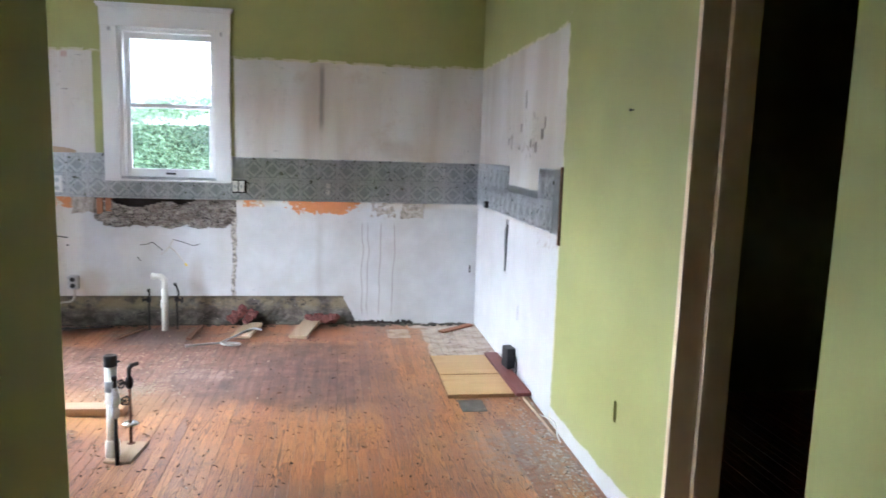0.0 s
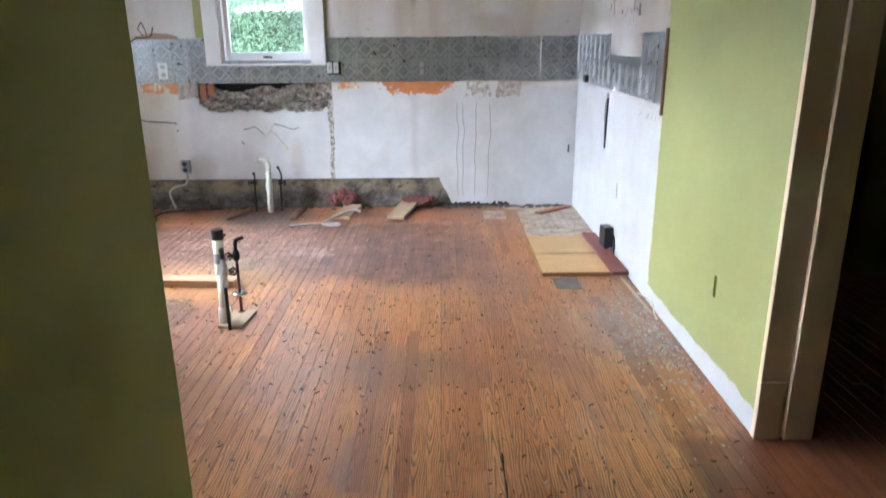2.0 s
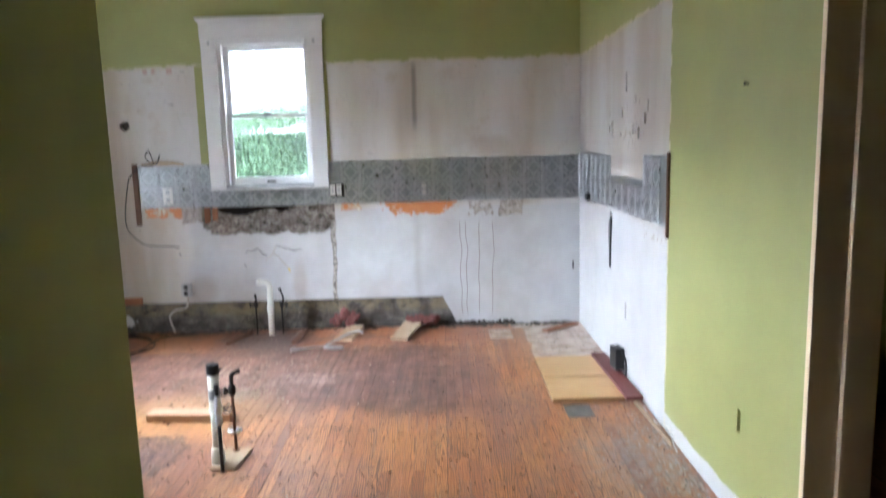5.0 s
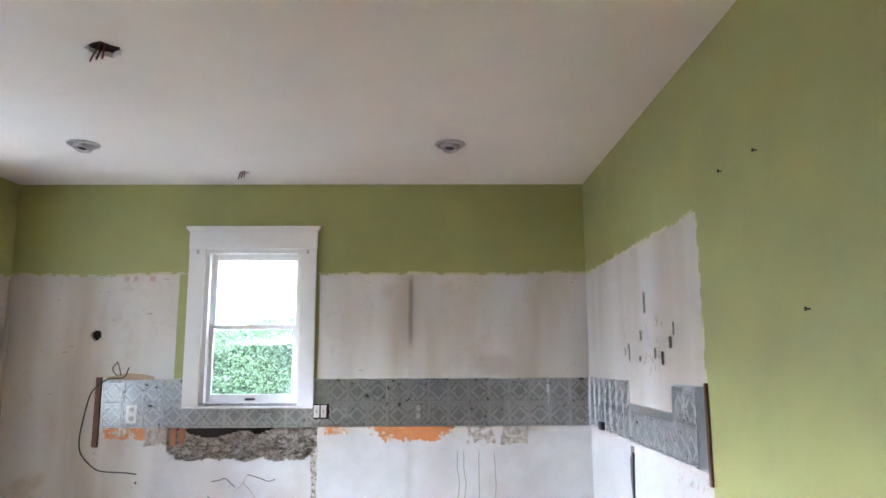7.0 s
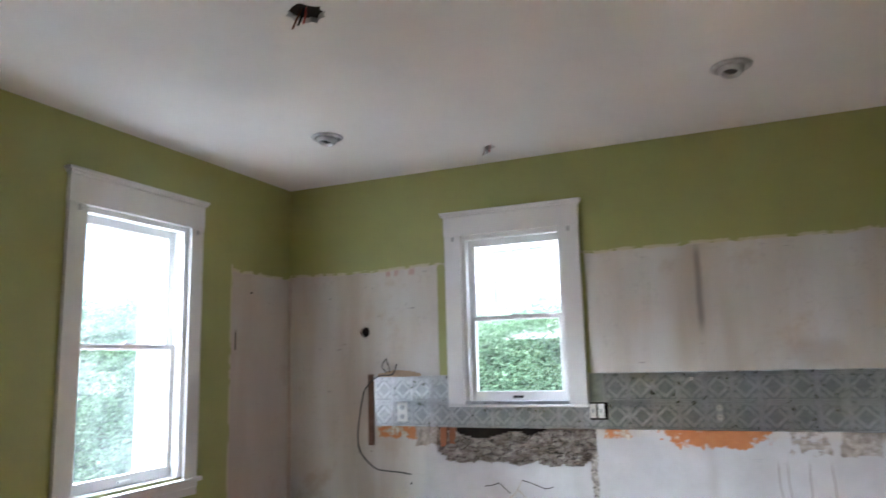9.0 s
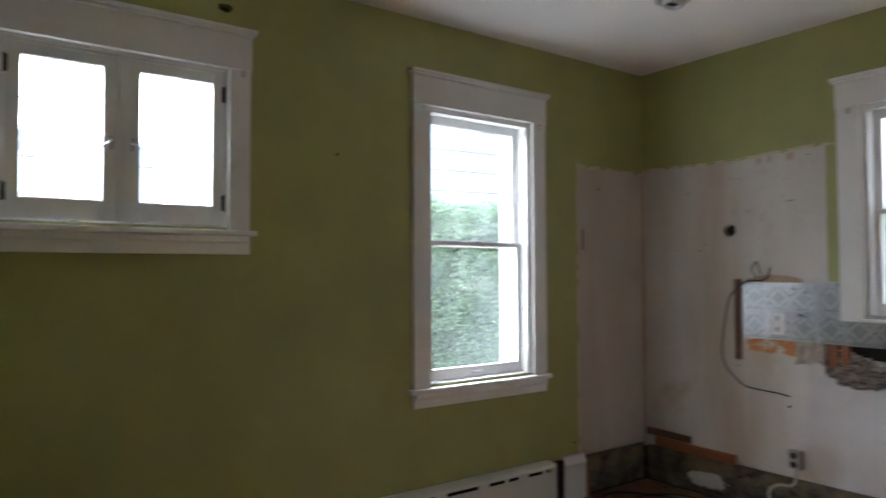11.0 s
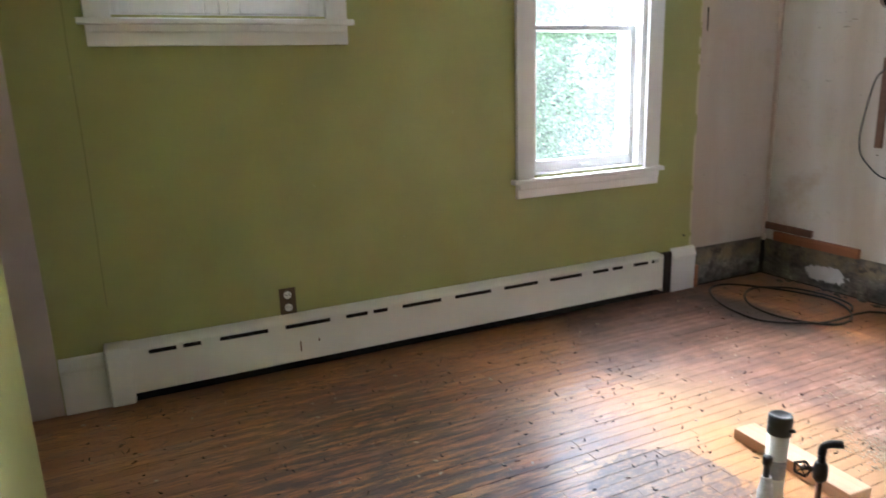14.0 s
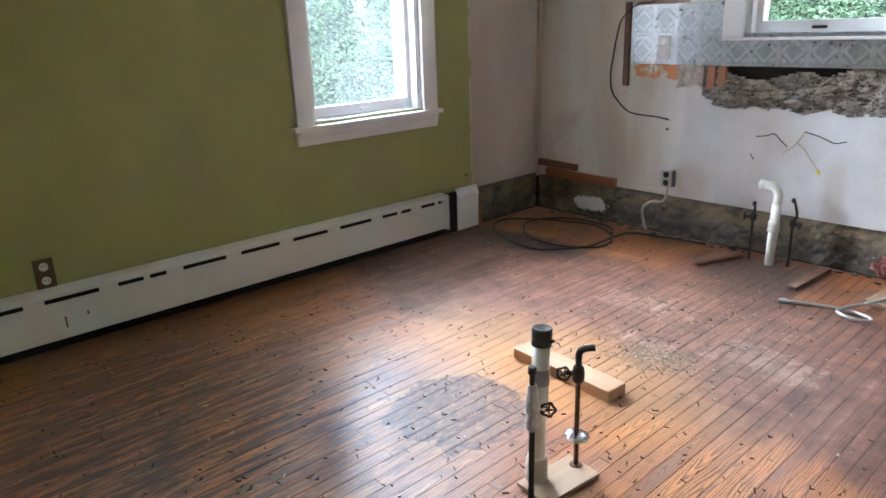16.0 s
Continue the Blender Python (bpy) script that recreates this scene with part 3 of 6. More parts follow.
def tube(bm, pts, r, n=8):
    pts = [Vector(p) for p in pts]
    d = (pts[1] - pts[0]).normalized()
    side = d.orthogonal().normalized()
    loops = []
    for i, p in enumerate(pts):
        q = (pts[min(i + 1, len(pts) - 1)] - pts[max(i - 1, 0)]).normalized()
        side = (side - q * side.dot(q)).normalized()
        up = q.cross(side)
        loops.append([p + (side * math.cos(2 * math.pi * k / n) + up * math.sin(2 * math.pi * k / n)) * r for k in range(n)])
    rings(bm, loops)


def slab(bm, place, u0, u1, v0, v1, w0, w1, holes=()):
    """A plate from w0 (seen side) to w1 with square holes (ua, ub, va, vb) right through. place(u, v, w) gives the point."""
    us = sorted({u0, u1, *[min(max(h[i], u0), u1) for h in holes for i in (0, 1)]})
    vs = sorted({v0, v1, *[min(max(h[i], v0), v1) for h in holes for i in (2, 3)]})

    def solid(i, j):
        if not (0 <= i < len(us) - 1 and 0 <= j < len(vs) - 1):
            return False
        cu, cv = (us[i] + us[i + 1]) / 2, (vs[j] + vs[j + 1]) / 2
        return not any(a < cu < b and c < cv < d for a, b, c, d in holes)

    for i in range(len(us) - 1):
        for j in range(len(vs) - 1):
            if not solid(i, j):
                continue
            a, b, c, d = us[i], us[i + 1], vs[j], vs[j + 1]
            quad(bm, place(a, c, w0), place(b, c, w0), place(b, d, w0), place(a, d, w0))
            quad(bm, place(a, d, w1), place(b, d, w1), place(b, c, w1), place(a, c, w1))
            for (di, dj), (p, q) in (((-1, 0), ((a, c), (a, d))), ((1, 0), ((b, d), (b, c))), ((0, -1), ((b, c), (a, c))), ((0, 1), ((a, d), (b, d)))):
                if not solid(i + di, j + dj):
                    quad(bm, place(*p, w0), place(*q, w0), place(*q, w1), place(*p, w1))
    bmesh.ops.remove_doubles(bm, verts=bm.verts, dist=1e-5)
    bmesh.ops.recalc_face_normals(bm, faces=bm.faces)


def broken_round(bm, place, cu, cv, half, radius, w0, w1, seed, stretch=1.0):
    """Fills a square hole down to a ragged round one."""
    rnd = random.Random(seed)
    n = 24
    inner, outer = [], []
    for i in range(n):
        a = 2 * math.pi * i / n
        r = radius * rnd.uniform(0.82, 1.12)
        inner.append((cu + r * math.cos(a), cv + r * stretch * math.sin(a)))
        m = max(abs(math.cos(a)), abs(math.sin(a)))
        outer.append((cu + half * math.cos(a) / m, cv + half * math.sin(a) / m))
    for i in range(n):
        j = (i + 1) % n
        quad(bm, place(*outer[i], w0), place(*outer[j], w0), place(*inner[j], w0), place(*inner[i], w0))
        quad(bm, place(*inner[i], w0), place(*inner[j], w0), place(*inner[j], w1), place(*inner[i], w1))


def mesh_of(name, bm, material, soft=False):
    me = bpy.data.meshes.new(name)
    bm.normal_update()
    bm.to_mesh(me)
    bm.free()
    if material:
        me.materials.append(material)
    if soft:
        me.polygons.foreach_set("use_smooth", [True] * len(me.polygons))
    return me


def thing(name, at, label, category, group="", kind=""):
    ob = new(name)
    ob.empty_display_size = 0.1
    ob.location = at
    return tagged(ob, label, category, group, kind)


def part(name, bm, material, parent, label="", soft=False):
    """One mesh, drawn in the room's own metres, under a thing or a part."""
    ob = new(name, mesh_of(name, bm, material, soft))
    ob.parent = parent
    up = parent.matrix_basis
    if parent.parent:
        up = parent.parent.matrix_basis
    ob.matrix_parent_inverse = up.inverted() if not parent.parent else Matrix.Identity(4)
    return tagged(ob, label)


def solo(name, bm, material, label, category, kind="", soft=False, group=""):
    return tagged(new(name, mesh_of(name, bm, material, soft)), label, category, group, kind)


def B():
    return bmesh.new()


# ---------------------------------------------------------------- the room's numbers
XW, XE, YN, YS, H = -2.385, 1.427, 5.0, 1.218, 2.52
HALL_X = -0.098
PLASTER, THICK = 0.03, 0.16
north = lambda u, v, w: (u, YN + w, v)
east = lambda u, v, w: (XE + w, u, v)
west = lambda u, v, w: (XW - w, u, v)
over = lambda u, v, w: (u, v, H + w)

WIN_N = (-1.106, -0.472, 1.062, 2.075)
WIN_W = (3.353, 4.038, 0.735, 2.095)
WIN_C = (1.588, 2.368, 1.462, 2.105)
DOOR_E = (1.235, 1.875, 0.0, 2.05)


def wall(name, label, place, u0, u1, holes, through_holes, material, rounds=(), back=0.2):
    ob = thing(name, place((u0 + u1) / 2, 0, 0), label, "wall", kind="structure")
    bm = B()
    cut = list(holes) + list(through_holes) + [(u - h, u + h, v - h, v + h) for u, v, h, r, s, st in rounds]
    slab(bm, place, u0, u1, 0, H, 0.0, PLASTER, cut)
    for u, v, h, r, s, st in rounds:
        broken_round(bm, place, u, v, h, r, 0.0, PLASTER, s, st)
    part("plaster", bm, material, ob)
    # core dark enough that shallow holes look deep: their shade is its colour
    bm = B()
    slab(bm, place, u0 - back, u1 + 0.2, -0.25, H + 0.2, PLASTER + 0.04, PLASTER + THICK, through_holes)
    part("wall_core", bm, M_LATHSHADE, ob)
    return ob


FOOT_TOP = 0.218
ragged = random.Random(4)
ENDS = [(round(0.43 + 0.007 * k, 4), round(0.437 + 0.007 * k, 4), 0.0, 0.195 - 0.0135 * k + ragged.uniform(-0.006, 0.006)) for k in range(13)]
BROKEN = []
for k in range(52):
    a = round(-1.30 + k * 0.0185, 4)
    fall = 0.715 + 0.055 * max(0.0, (-1.22 - a) / 0.08) + 0.05 * max(0.0, (a + 0.42) / 0.06)
    BROKEN.append((a, round(-1.30 + (k + 1) * 0.0185, 4), min(0.9, fall + ragged.uniform(-0.006, 0.006) + 0.035 * noise.noise(Vector((k * 0.17, 3.0, 1.0)))), 0.915))
wall_n = wall("wall_north", "stripped kitchen wall, bare stained plaster below green paint", north, XW, XE,
              [(XW, 0.43, 0.0, FOOT_TOP), (1.374, 1.390, 0.395, 0.455)] + BROKEN + ENDS, [WIN_N], M_NORTH,
              [(-1.795, 1.51, 0.05, 0.036, 3, 1.0)])
wall_e = wall("wall_east", "green wall with a bare white plaster part and torn patches", east, DOOR_E[1], YN,
              [(4.035, 4.100, 0.80, 0.90), (4.045, 4.097, 0.72, 0.80), (4.052, 4.088, 0.64, 0.72), (4.060, 4.080, 0.56, 0.64), (2.265, 2.290, 0.313, 0.395), (3.725, 3.742, 0.34, 0.43),
               (3.742, 3.770, 1.56, 1.66), (3.395, 3.435, 1.385, 1.435), (4.037, 4.055, 1.33, 1.42), (3.827, 3.853, 1.43, 1.478), (3.360, 3.378, 1.44, 1.495), (3.852, 3.880, 1.33, 1.352), (3.612, 3.638, 1.342, 1.388), (3.507, 3.543, 1.315, 1.372), (4.62, 4.665, 0.935, 0.965)], [], M_EAST, (), 0.0)
wall_w = wall("wall_west", "olive green wall with two windows, bare plaster at one end", west, YS, YN,
              [(4.455, YN, 0.0, FOOT_TOP + 0.01)], [WIN_W, WIN_C], M_WEST, [(2.354, 2.355, 0.05, 0.03, 5, 0.6)])

# rest of the setting: the wall with the passage, the passage, the dark side room
bm = B()
box(bm, XW - 0.19, XW + 0.012, 0.3, YS + 0.018, 0, H)
solo("wall_west_end", bm, M_TAUPE, "taupe bare wall seen past the end of a green wall", "wall", "structure")
bm = B()
box(bm, XW - 0.19, HALL_X - 0.14, 0.14, 0.3, 0, H)
solo("wall_south_1", bm, M_GREEN, "green wall of the nook beside the passage", "wall", "structure")
bm = B()
box(bm, -1.722, HALL_X, YS - 0.16, YS + 0.004, 0, H)
solo("wall_south_2", bm, M_GREEN, "green wall with an open switch box", "wall", "structure")
bm = B()
box(bm, HALL_X - 0.14, HALL_X, -2.2, YS - 0.16, 0, H)
solo("wall_hall_west", bm, M_GREEN, "green painted passage wall with white baseboard", "wall", "structure")
bm = B()
box(bm, XE, XE + 0.19, -2.2, DOOR_E[0], 0, H)
solo("wall_hall_east", bm, M_GREEN, "green painted passage wall", "wall", "structure")
bm = B()
box(bm, HALL_X - 0.14, XE + 0.19, -2.36, -2.2, 0, H)
solo("wall_hall_south", bm, M_GREEN, "green painted end of passage", "wall", "structure")
bm = B()
box(bm, XE, XE + 0.19, DOOR_E[0], DOOR_E[1], DOOR_E[3], H)
solo("wall_east_lintel", bm, M_GREEN, "green wall above the side doorway", "wall", "structure")
bm = B()
slab(bm, lambda u, v, w: (u, v, w), XE + 0.19, 3.6, -0.2, 3.4, -0.02, H, [])
bmesh.ops.delete(bm, geom=[f for f in bm.faces if abs(f.calc_center_median().x - (XE + 0.19)) < 1e-3], context="FACES")
bmesh.ops.reverse_faces(bm, faces=bm.faces)
solo("wall_side_room", bm, M_GREEN, "unlit green walls of the side room", "wall", "structure")
for n, (a, b) in enumerate(((-0.2, DOOR_E[0]), (DOOR_E[1], 3.4))):
    bm = B()
    box(bm, XE + 0.165, XE + 0.19, a - 0.02 * (n == 0), b, 0, H)
    solo("wall_side_room_west", bm, M_GREEN, "unlit green wall of the side room", "wall", "structure")

ceiling = thing("ceiling", (0, 3, H), "white painted ceiling with two holes for lamps", "ceiling", kind="structure")
bm = B()
slab(bm, over, XW - 0.05, XE + 0.05, -2.3, YN + 0.05, 0.0, 0.02, [(-0.93, -0.77, 2.87, 3.03), (-0.85, -0.73, 4.635, 4.755)])
broken_round(bm, over, -0.85, 2.95, 0.08, 0.068, 0.0, 0.02, 8)
broken_round(bm, over, -0.79, 4.695, 0.06, 0.035, 0.0, 0.02, 9)
part("plaster", bm, M_CEIL, ceiling)
# same shade-dark core above the ceiling holes
bm = B()
slab(bm, over, XW - 0.2, 3.7, -2.4, YN + 0.2, 0.025, 0.15)
part("ceiling_core", bm, M_LATHSHADE, ceiling)

# jamb of the side doorway
jamb = thing("door_1", (XE + 0.1, DOOR_E[1], 0), "cream painted door frame of an unlit doorway, door gone", "door frame", kind="structure")
bm = B()
box(bm, XE - 0.004, XE + 0.085, DOOR_E[1] - 0.022, DOOR_E[1], 0.0, DOOR_E[3], 0.003)
part("jamb", bm, M_CREAM, jamb)
bm = B()
box(bm, XE + 0.085, XE + 0.178, DOOR_E[1] - 0.034, DOOR_E[1], 0.0, DOOR_E[3], 0.004)
part("door_stop", bm, M_CREAM, jamb)
bm = B()
box(bm, XE - 0.007, XE + 0.075, DOOR_E[1] - 0.030, DOOR_E[1] - 0.020, 0.0, 0.20, 0.003)
part("plinth", bm, M_CREAM, jamb, "patched wooden foot of the frame")
bm = B()
box(bm, XE - 0.002, XE + 0.2, DOOR_E[0], DOOR_E[1], DOOR_E[3] - 0.025, DOOR_E[3], 0.003)
part("head", bm, M_CREAM, jamb)


def profile_run(bm, pts, line):
    """Sweeps a moulding. pts: (out, up); line: (base point, out direction) at each end."""
    loops = []
    for base, out in line:
        base, out = Vector(base), Vector(out)
        loops.append([base + out * o + Vector((0, 0, u)) for o, u in pts])
    rings(bm, loops)
    bmesh.ops.recalc_face_normals(bm, faces=bm.faces)


SKIRT = [(0, 0), (0.02, 0), (0.02, 0.165), (0.026, 0.172), (0.026, 0.182), (0.016, 0.198), (0.010, 0.215), (0.0, 0.222)]
bm = B()
profile_run(bm, SKIRT, [((HALL_X, -2.2, 0), (1, 0, 0)), ((HALL_X, YS + 0.008, 0), (1, 0, 0))])
solo("baseboard_hall", bm, M_TRIM, "white moulded baseboard along the passage wall", "baseboard", "structure")
bm = B()
profile_run(bm, SKIRT, [((XW, YS + 0.024, 0), (1, 0, 0)), ((XW, 1.397, 0), (1, 0, 0))])
solo("baseboard_west", bm, M_TRIM, "white moulded baseboard beside the heater", "baseboard", "structure")
bm = B()
profile_run(bm, [(o * 1.05, u * 1.12) for o, u in SKIRT], [((XW, 4.262, 0), (1, 0, 0)), ((XW, 4.432, 0), (1, 0, 0))])
solo("baseboard_stub", bm, M_TRIM, "short white piece of moulded baseboard", "baseboard", "structure")
bm = B()
box(bm, XW + 0.001, XW + 0.022, 4.436, 4.462, 0.0, 0.13, 0.003)
solo("wood_block", bm, M_ORANGEBOARD, "raw orange wood block beside the baseboard end", "wood block")


# grimy wall behind the lost baseboard
def rough_sheet(bm, place, u0, u1, v0, v1, depth, amount, scale, step=0.02, top=0.0):
    nu, nv = max(2, int((u1 - u0) / step)), max(2, int((v1 - v0) / step))
    g = []
    for i in range(nu + 1):
        row = []
        for j in range(nv + 1):
            u, v = u0 + (u1 - u0) * i / nu, v0 + (v1 - v0) * j / nv
            d = noise.fractal(Vector((u * scale, v * scale * 1.6, depth * 9)), 0.8, 2.0, 5) * amount
            c = noise.voronoi(Vector((u * scale * 1.3, v * scale * 2.2, 3.1)))[0]
            d += (c[1] - c[0] < 0.12) * amount * 0.9
            row.append(bm.verts.new(place(u, v, depth + d + top * (v - v0) / (v1 - v0))))
        g.append(row)
    for i in range(nu):
        for j in range(nv):
            bm.faces.new((g[i][j], g[i + 1][j], g[i + 1][j + 1], g[i][j + 1]))
    bmesh.ops.recalc_face_normals(bm, faces=bm.faces)


bm = B()
rough_sheet(bm, north, XW, 0.53, 0.0, FOOT_TOP, 0.014, 0.006, 9, 0.025)
part("bare_footing", bm, M_FOOT, wall_n, "grimy old wall bared behind a lost baseboard")
# black wedge set just proud of the crack holes
bm = B()
rings(bm, [[(XE - d, y, z) for y, z in ((4.035, 0.865), (4.052, 0.872), (4.088, 0.84), (4.092, 0.75), (4.074, 0.66), (4.066, 0.575), (4.060, 0.60), (4.052, 0.70), (4.046, 0.78))] for d in (0.001, 0.010)])
bmesh.ops.recalc_face_normals(bm, faces=bm.faces)
part("torn_paper", bm, M_BLACK, wall_e, "black torn strip over the crack in the plaster")
bm = B()
rough_sheet(bm, west, 4.455, YN, 0.0, FOOT_TOP + 0.01, 0.014, 0.006, 9, 0.025)
part("bare_footing", bm, M_FOOT, wall_w, "grimy old wall bared behind a lost baseboard")

# broken plaster under the window, a loose ledge of lumps with a dark gap above
bm = B()
rough_sheet(bm, north, -1.31, -0.33, 0.665, 0.915, 0.010, 0.011, 13, 0.010, 0.004)
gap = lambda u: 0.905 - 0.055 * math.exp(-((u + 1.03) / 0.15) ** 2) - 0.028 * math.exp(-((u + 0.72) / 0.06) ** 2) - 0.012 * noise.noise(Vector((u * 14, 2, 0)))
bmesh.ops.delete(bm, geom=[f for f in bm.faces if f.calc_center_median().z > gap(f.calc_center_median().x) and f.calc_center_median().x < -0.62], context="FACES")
part("broken_plaster", bm, M_RUBBLE, wall_n, "crumbled grey plaster with dark gaps")
rnd = random.Random(5)
for k in range(26):
    bm = B()
    u, v, r = rnd.uniform(-1.22, -0.42), rnd.uniform(0.725, 0.84), rnd.uniform(0.014, 0.035)
    bmesh.ops.create_icosphere(bm, subdivisions=2, radius=r)
    for q in bm.verts:
        q.co += q.co.normalized() * r * 0.5 * noise.noise(q.co * 40 + Vector((k, 0, 0)))
        q.co = Vector((u + q.co.x * 1.6, YN + 0.004 + q.co.y * 0.55, v + q.co.z * 0.8))
    part("plaster_lump", bm, M_RUBBLE, wall_n)
for u in (-1.262, -1.205):
    bm = B()
    box(bm, u - 0.02, u + 0.02, YN + 0.006, YN + 0.028, 0.80, 0.913, 0.002)
    part("lath_strip", bm, M_ORANGEBOARD, wall_n, "bared orange lath")


# ---------------------------------------------------------------- windows
def moved(place, w):
    return lambda u, v, d: place(u, v, d + w)


def bar(bm, place, u0, u1, v0, v1, w0, w1, bevel=0.0025):
    a, b = Vector(place(u0, v0, w0)), Vector(place(u1, v1, w1))
    lo, hi = [min(a[i], b[i]) for i in range(3)], [max(a[i], b[i]) for i in range(3)]
    box(bm, lo[0], hi[0], lo[1], hi[1], lo[2], hi[2], bevel)


def sash(win, place, name, u0, u1, v0, v1, w0, w1, side, low, top):
    bm = B()
    bar(bm, place, u0, u0 + side, v0, v1, w0, w1)
    bar(bm, place, u1 - side, u1, v0, v1, w0, w1)
    bar(bm, place, u0 + side, u1 - side, v0, v0 + low, w0 + 0.001, w1 - 0.001)
    bar(bm, place, u0 + side, u1 - side, v1 - top, v1, w0 + 0.001, w1 - 0.001)
    s = part(name, bm, M_TRIM, win)
    bm = B()
    m = (w0 + w1) / 2
    bar(bm, place, u0 + side - 0.004, u1 - side + 0.004, v0 + low - 0.004, v1 - top + 0.004, m - 0.0015, m + 0.0015, 0)
    p = part("pane", bm, M_GLASS, s, "clear glass")
    p.visible_shadow = False
    return s


def cased_window(name, label, place, opening, side, head, cap, stool, apron, out=0.022, inner=0.054):
    u0, u1, v0, v1 = opening
    win = thing(name, place((u0 + u1) / 2, v0, 0), label, "window", kind="structure")
    low = v0 - 0.012
    for a, b in ((u0 - side, u0), (u1, u1 + side)):
        bm = B()
        bar(bm, place, a, b, low if stool else low, v1, -out, 0.0, 0.003)
        part("side_casing", bm, M_TRIM, win)
    bm = B()
    bar(bm, place, u0 - side - 0.004, u1 + side + 0.004, v1, v1 + head, -out - 0.003, 0.0, 0.003)
    part("head_casing", bm, M_TRIM, win)
    bm = B()
    bar(bm, place, u0 - side - 0.022, u1 + side + 0.022, v1 + head + 0.014, v1 + head + 0.030, -out - 0.022, 0.0, 0.003)
    bar(bm, place, u0 - side - 0.013, u1 + side + 0.013, v1 + head, v1 + head + 0.014, -out - 0.018, 0.0, 0.004)
    part("cap_moulding", bm, M_TRIM, win)
    if stool:
        bm = B()
        bar(bm, place, u0 - side - 0.025, u1 + side + 0.025, low - 0.022, low, -out - 0.018, 0.10, 0.004)
        part("window_sill", bm, M_TRIM, win)
        bm = B()
        bar(bm, place, u0 - side, u1 + side, low - 0.022 - apron, low - 0.022, -0.02, 0.0, 0.003)
        bar(bm, place, u0 - side + 0.004, u1 + side - 0.004, low - 0.05, low - 0.022, -0.032, -0.02, 0.005)
        part("apron", bm, M_TRIM, win)
    else:
        bm = B()
        bar(bm, place, u0 - side, u1 + side, low - 0.014, low, -out - 0.002, 0.10, 0.003)
        part("window_sill", bm, M_TRIM, win)
    bm = B()
    T = PLASTER + THICK + 0.02
    for a, b, c, d in ((u0, u0 + 0.012, v0, v1), (u1 - 0.012, u1, v0, v1), (u0, u1, v1 - 0.012, v1), (u0, u1, v0 - 0.006, v0 + 0.004)):
        bar(bm, place, a, b, c, d, 0.001, T, 0)
    for a, b in ((u0 + 0.012, u0 + 0.026), (u1 - 0.026, u1 - 0.012)):
        bar(bm, place, a, b, v0 + 0.004, v1 - 0.012, 0.004, inner, 0.002)
        bar(bm, place, a, b, v0 + 0.004, v1 - 0.012, inner + 0.034, inner + 0.042, 0.001)
    bar(bm, place, u0 + 0.012, u1 - 0.012, v1 - 0.026, v1 - 0.012, 0.004, inner, 0.002)
    part("window_frame", bm, M_TRIM, win)
    return win


def bracket(win, place, u, v):
    bm = B()
    bar(bm, place, u - 0.009, u + 0.009, v - 0.014, v + 0.014, -0.026, -0.022, 0.001)
    tube(bm, [place(u, v, -0.024), place(u, v - 0.004, -0.042), place(u + 0.012, v - 0.004, -0.044)], 0.0028, 6)
    part("curtain_bracket", bm, M_STEEL, win, "small metal curtain rod holder")


def hung_window(name, label, place, opening, meet, side, head, stool, apron, lock_u):
    win = cased_window(name, label, place, opening, side, head, 0, stool, apron)
    u0, u1, v0, v1 = opening
    a, b = u0 + 0.014, u1 - 0.014
    sash(win, place, "upper_sash", a, b, meet - 0.016, v1 - 0.014, 0.098, 0.128, 0.036, 0.028, 0.045)
    low = sash(win, place, "lower_sash", a + 0.002, b - 0.002, v0 + 0.006, meet + 0.012, 0.056, 0.086, 0.038, 0.055, 0.024)
    bm = B()
    bar(bm, place, lock_u - 0.022, lock_u + 0.022, meet + 0.012, meet + 0.018, 0.060, 0.082, 0.001)
    turned(bm, place(lock_u, meet + 0.018, 0.071), (0, 0, 1), [(0.008, 0), (0.008, 0.008), (0.004, 0.012)], 10)
    part("sash_lock", bm, M_STEEL, win)
    bm = B()
    bar(bm, place, lock_u - 0.032, lock_u + 0.032, v0 + 0.022, v0 + 0.036, 0.040, 0.056, 0.003)
    part("sash_lift", bm, M_IRON if not stool else M_TRIM, win)
    for u in (u0 - side * 0.45, u1 + side * 0.45):
        bracket(win, place, u, v1 - 0.02)
    return win


win_n = hung_window("window_1", "white sash window, shut, hedge and pale house outside", north, WIN_N, 1.562, 0.105, 0.122, False, 0, -0.79)
win_w = hung_window("window_2", "tall white sash window, shut, hedge outside", west, WIN_W, 1.428, 0.095, 0.138, True, 0.07, 3.70)
bm = B()
for z in (1.80, 1.93):
    bar(bm, west, 4.020, 4.030, z, z + 0.045, 0.030, 0.050, 0.001)
tube(bm, [west(4.028, 1.93, 0.03), west(4.02, 1.965, 0.02), west(4.024, 2.0, 0.028)], 0.003, 6)
part("spring_catch", bm, M_STEEL, win_w)

win_c = cased_window("window_3", "white pair of small casement windows, shut", west, WIN_C, 0.088, 0.14, 0, True, 0.075, 0.022, 0.007)
bm = B()
bar(bm, west, 1.962, 1.994, WIN_C[2] + 0.004, WIN_C[3] - 0.012, 0.004, 0.07)
part("mullion", bm, M_TRIM, win_c)
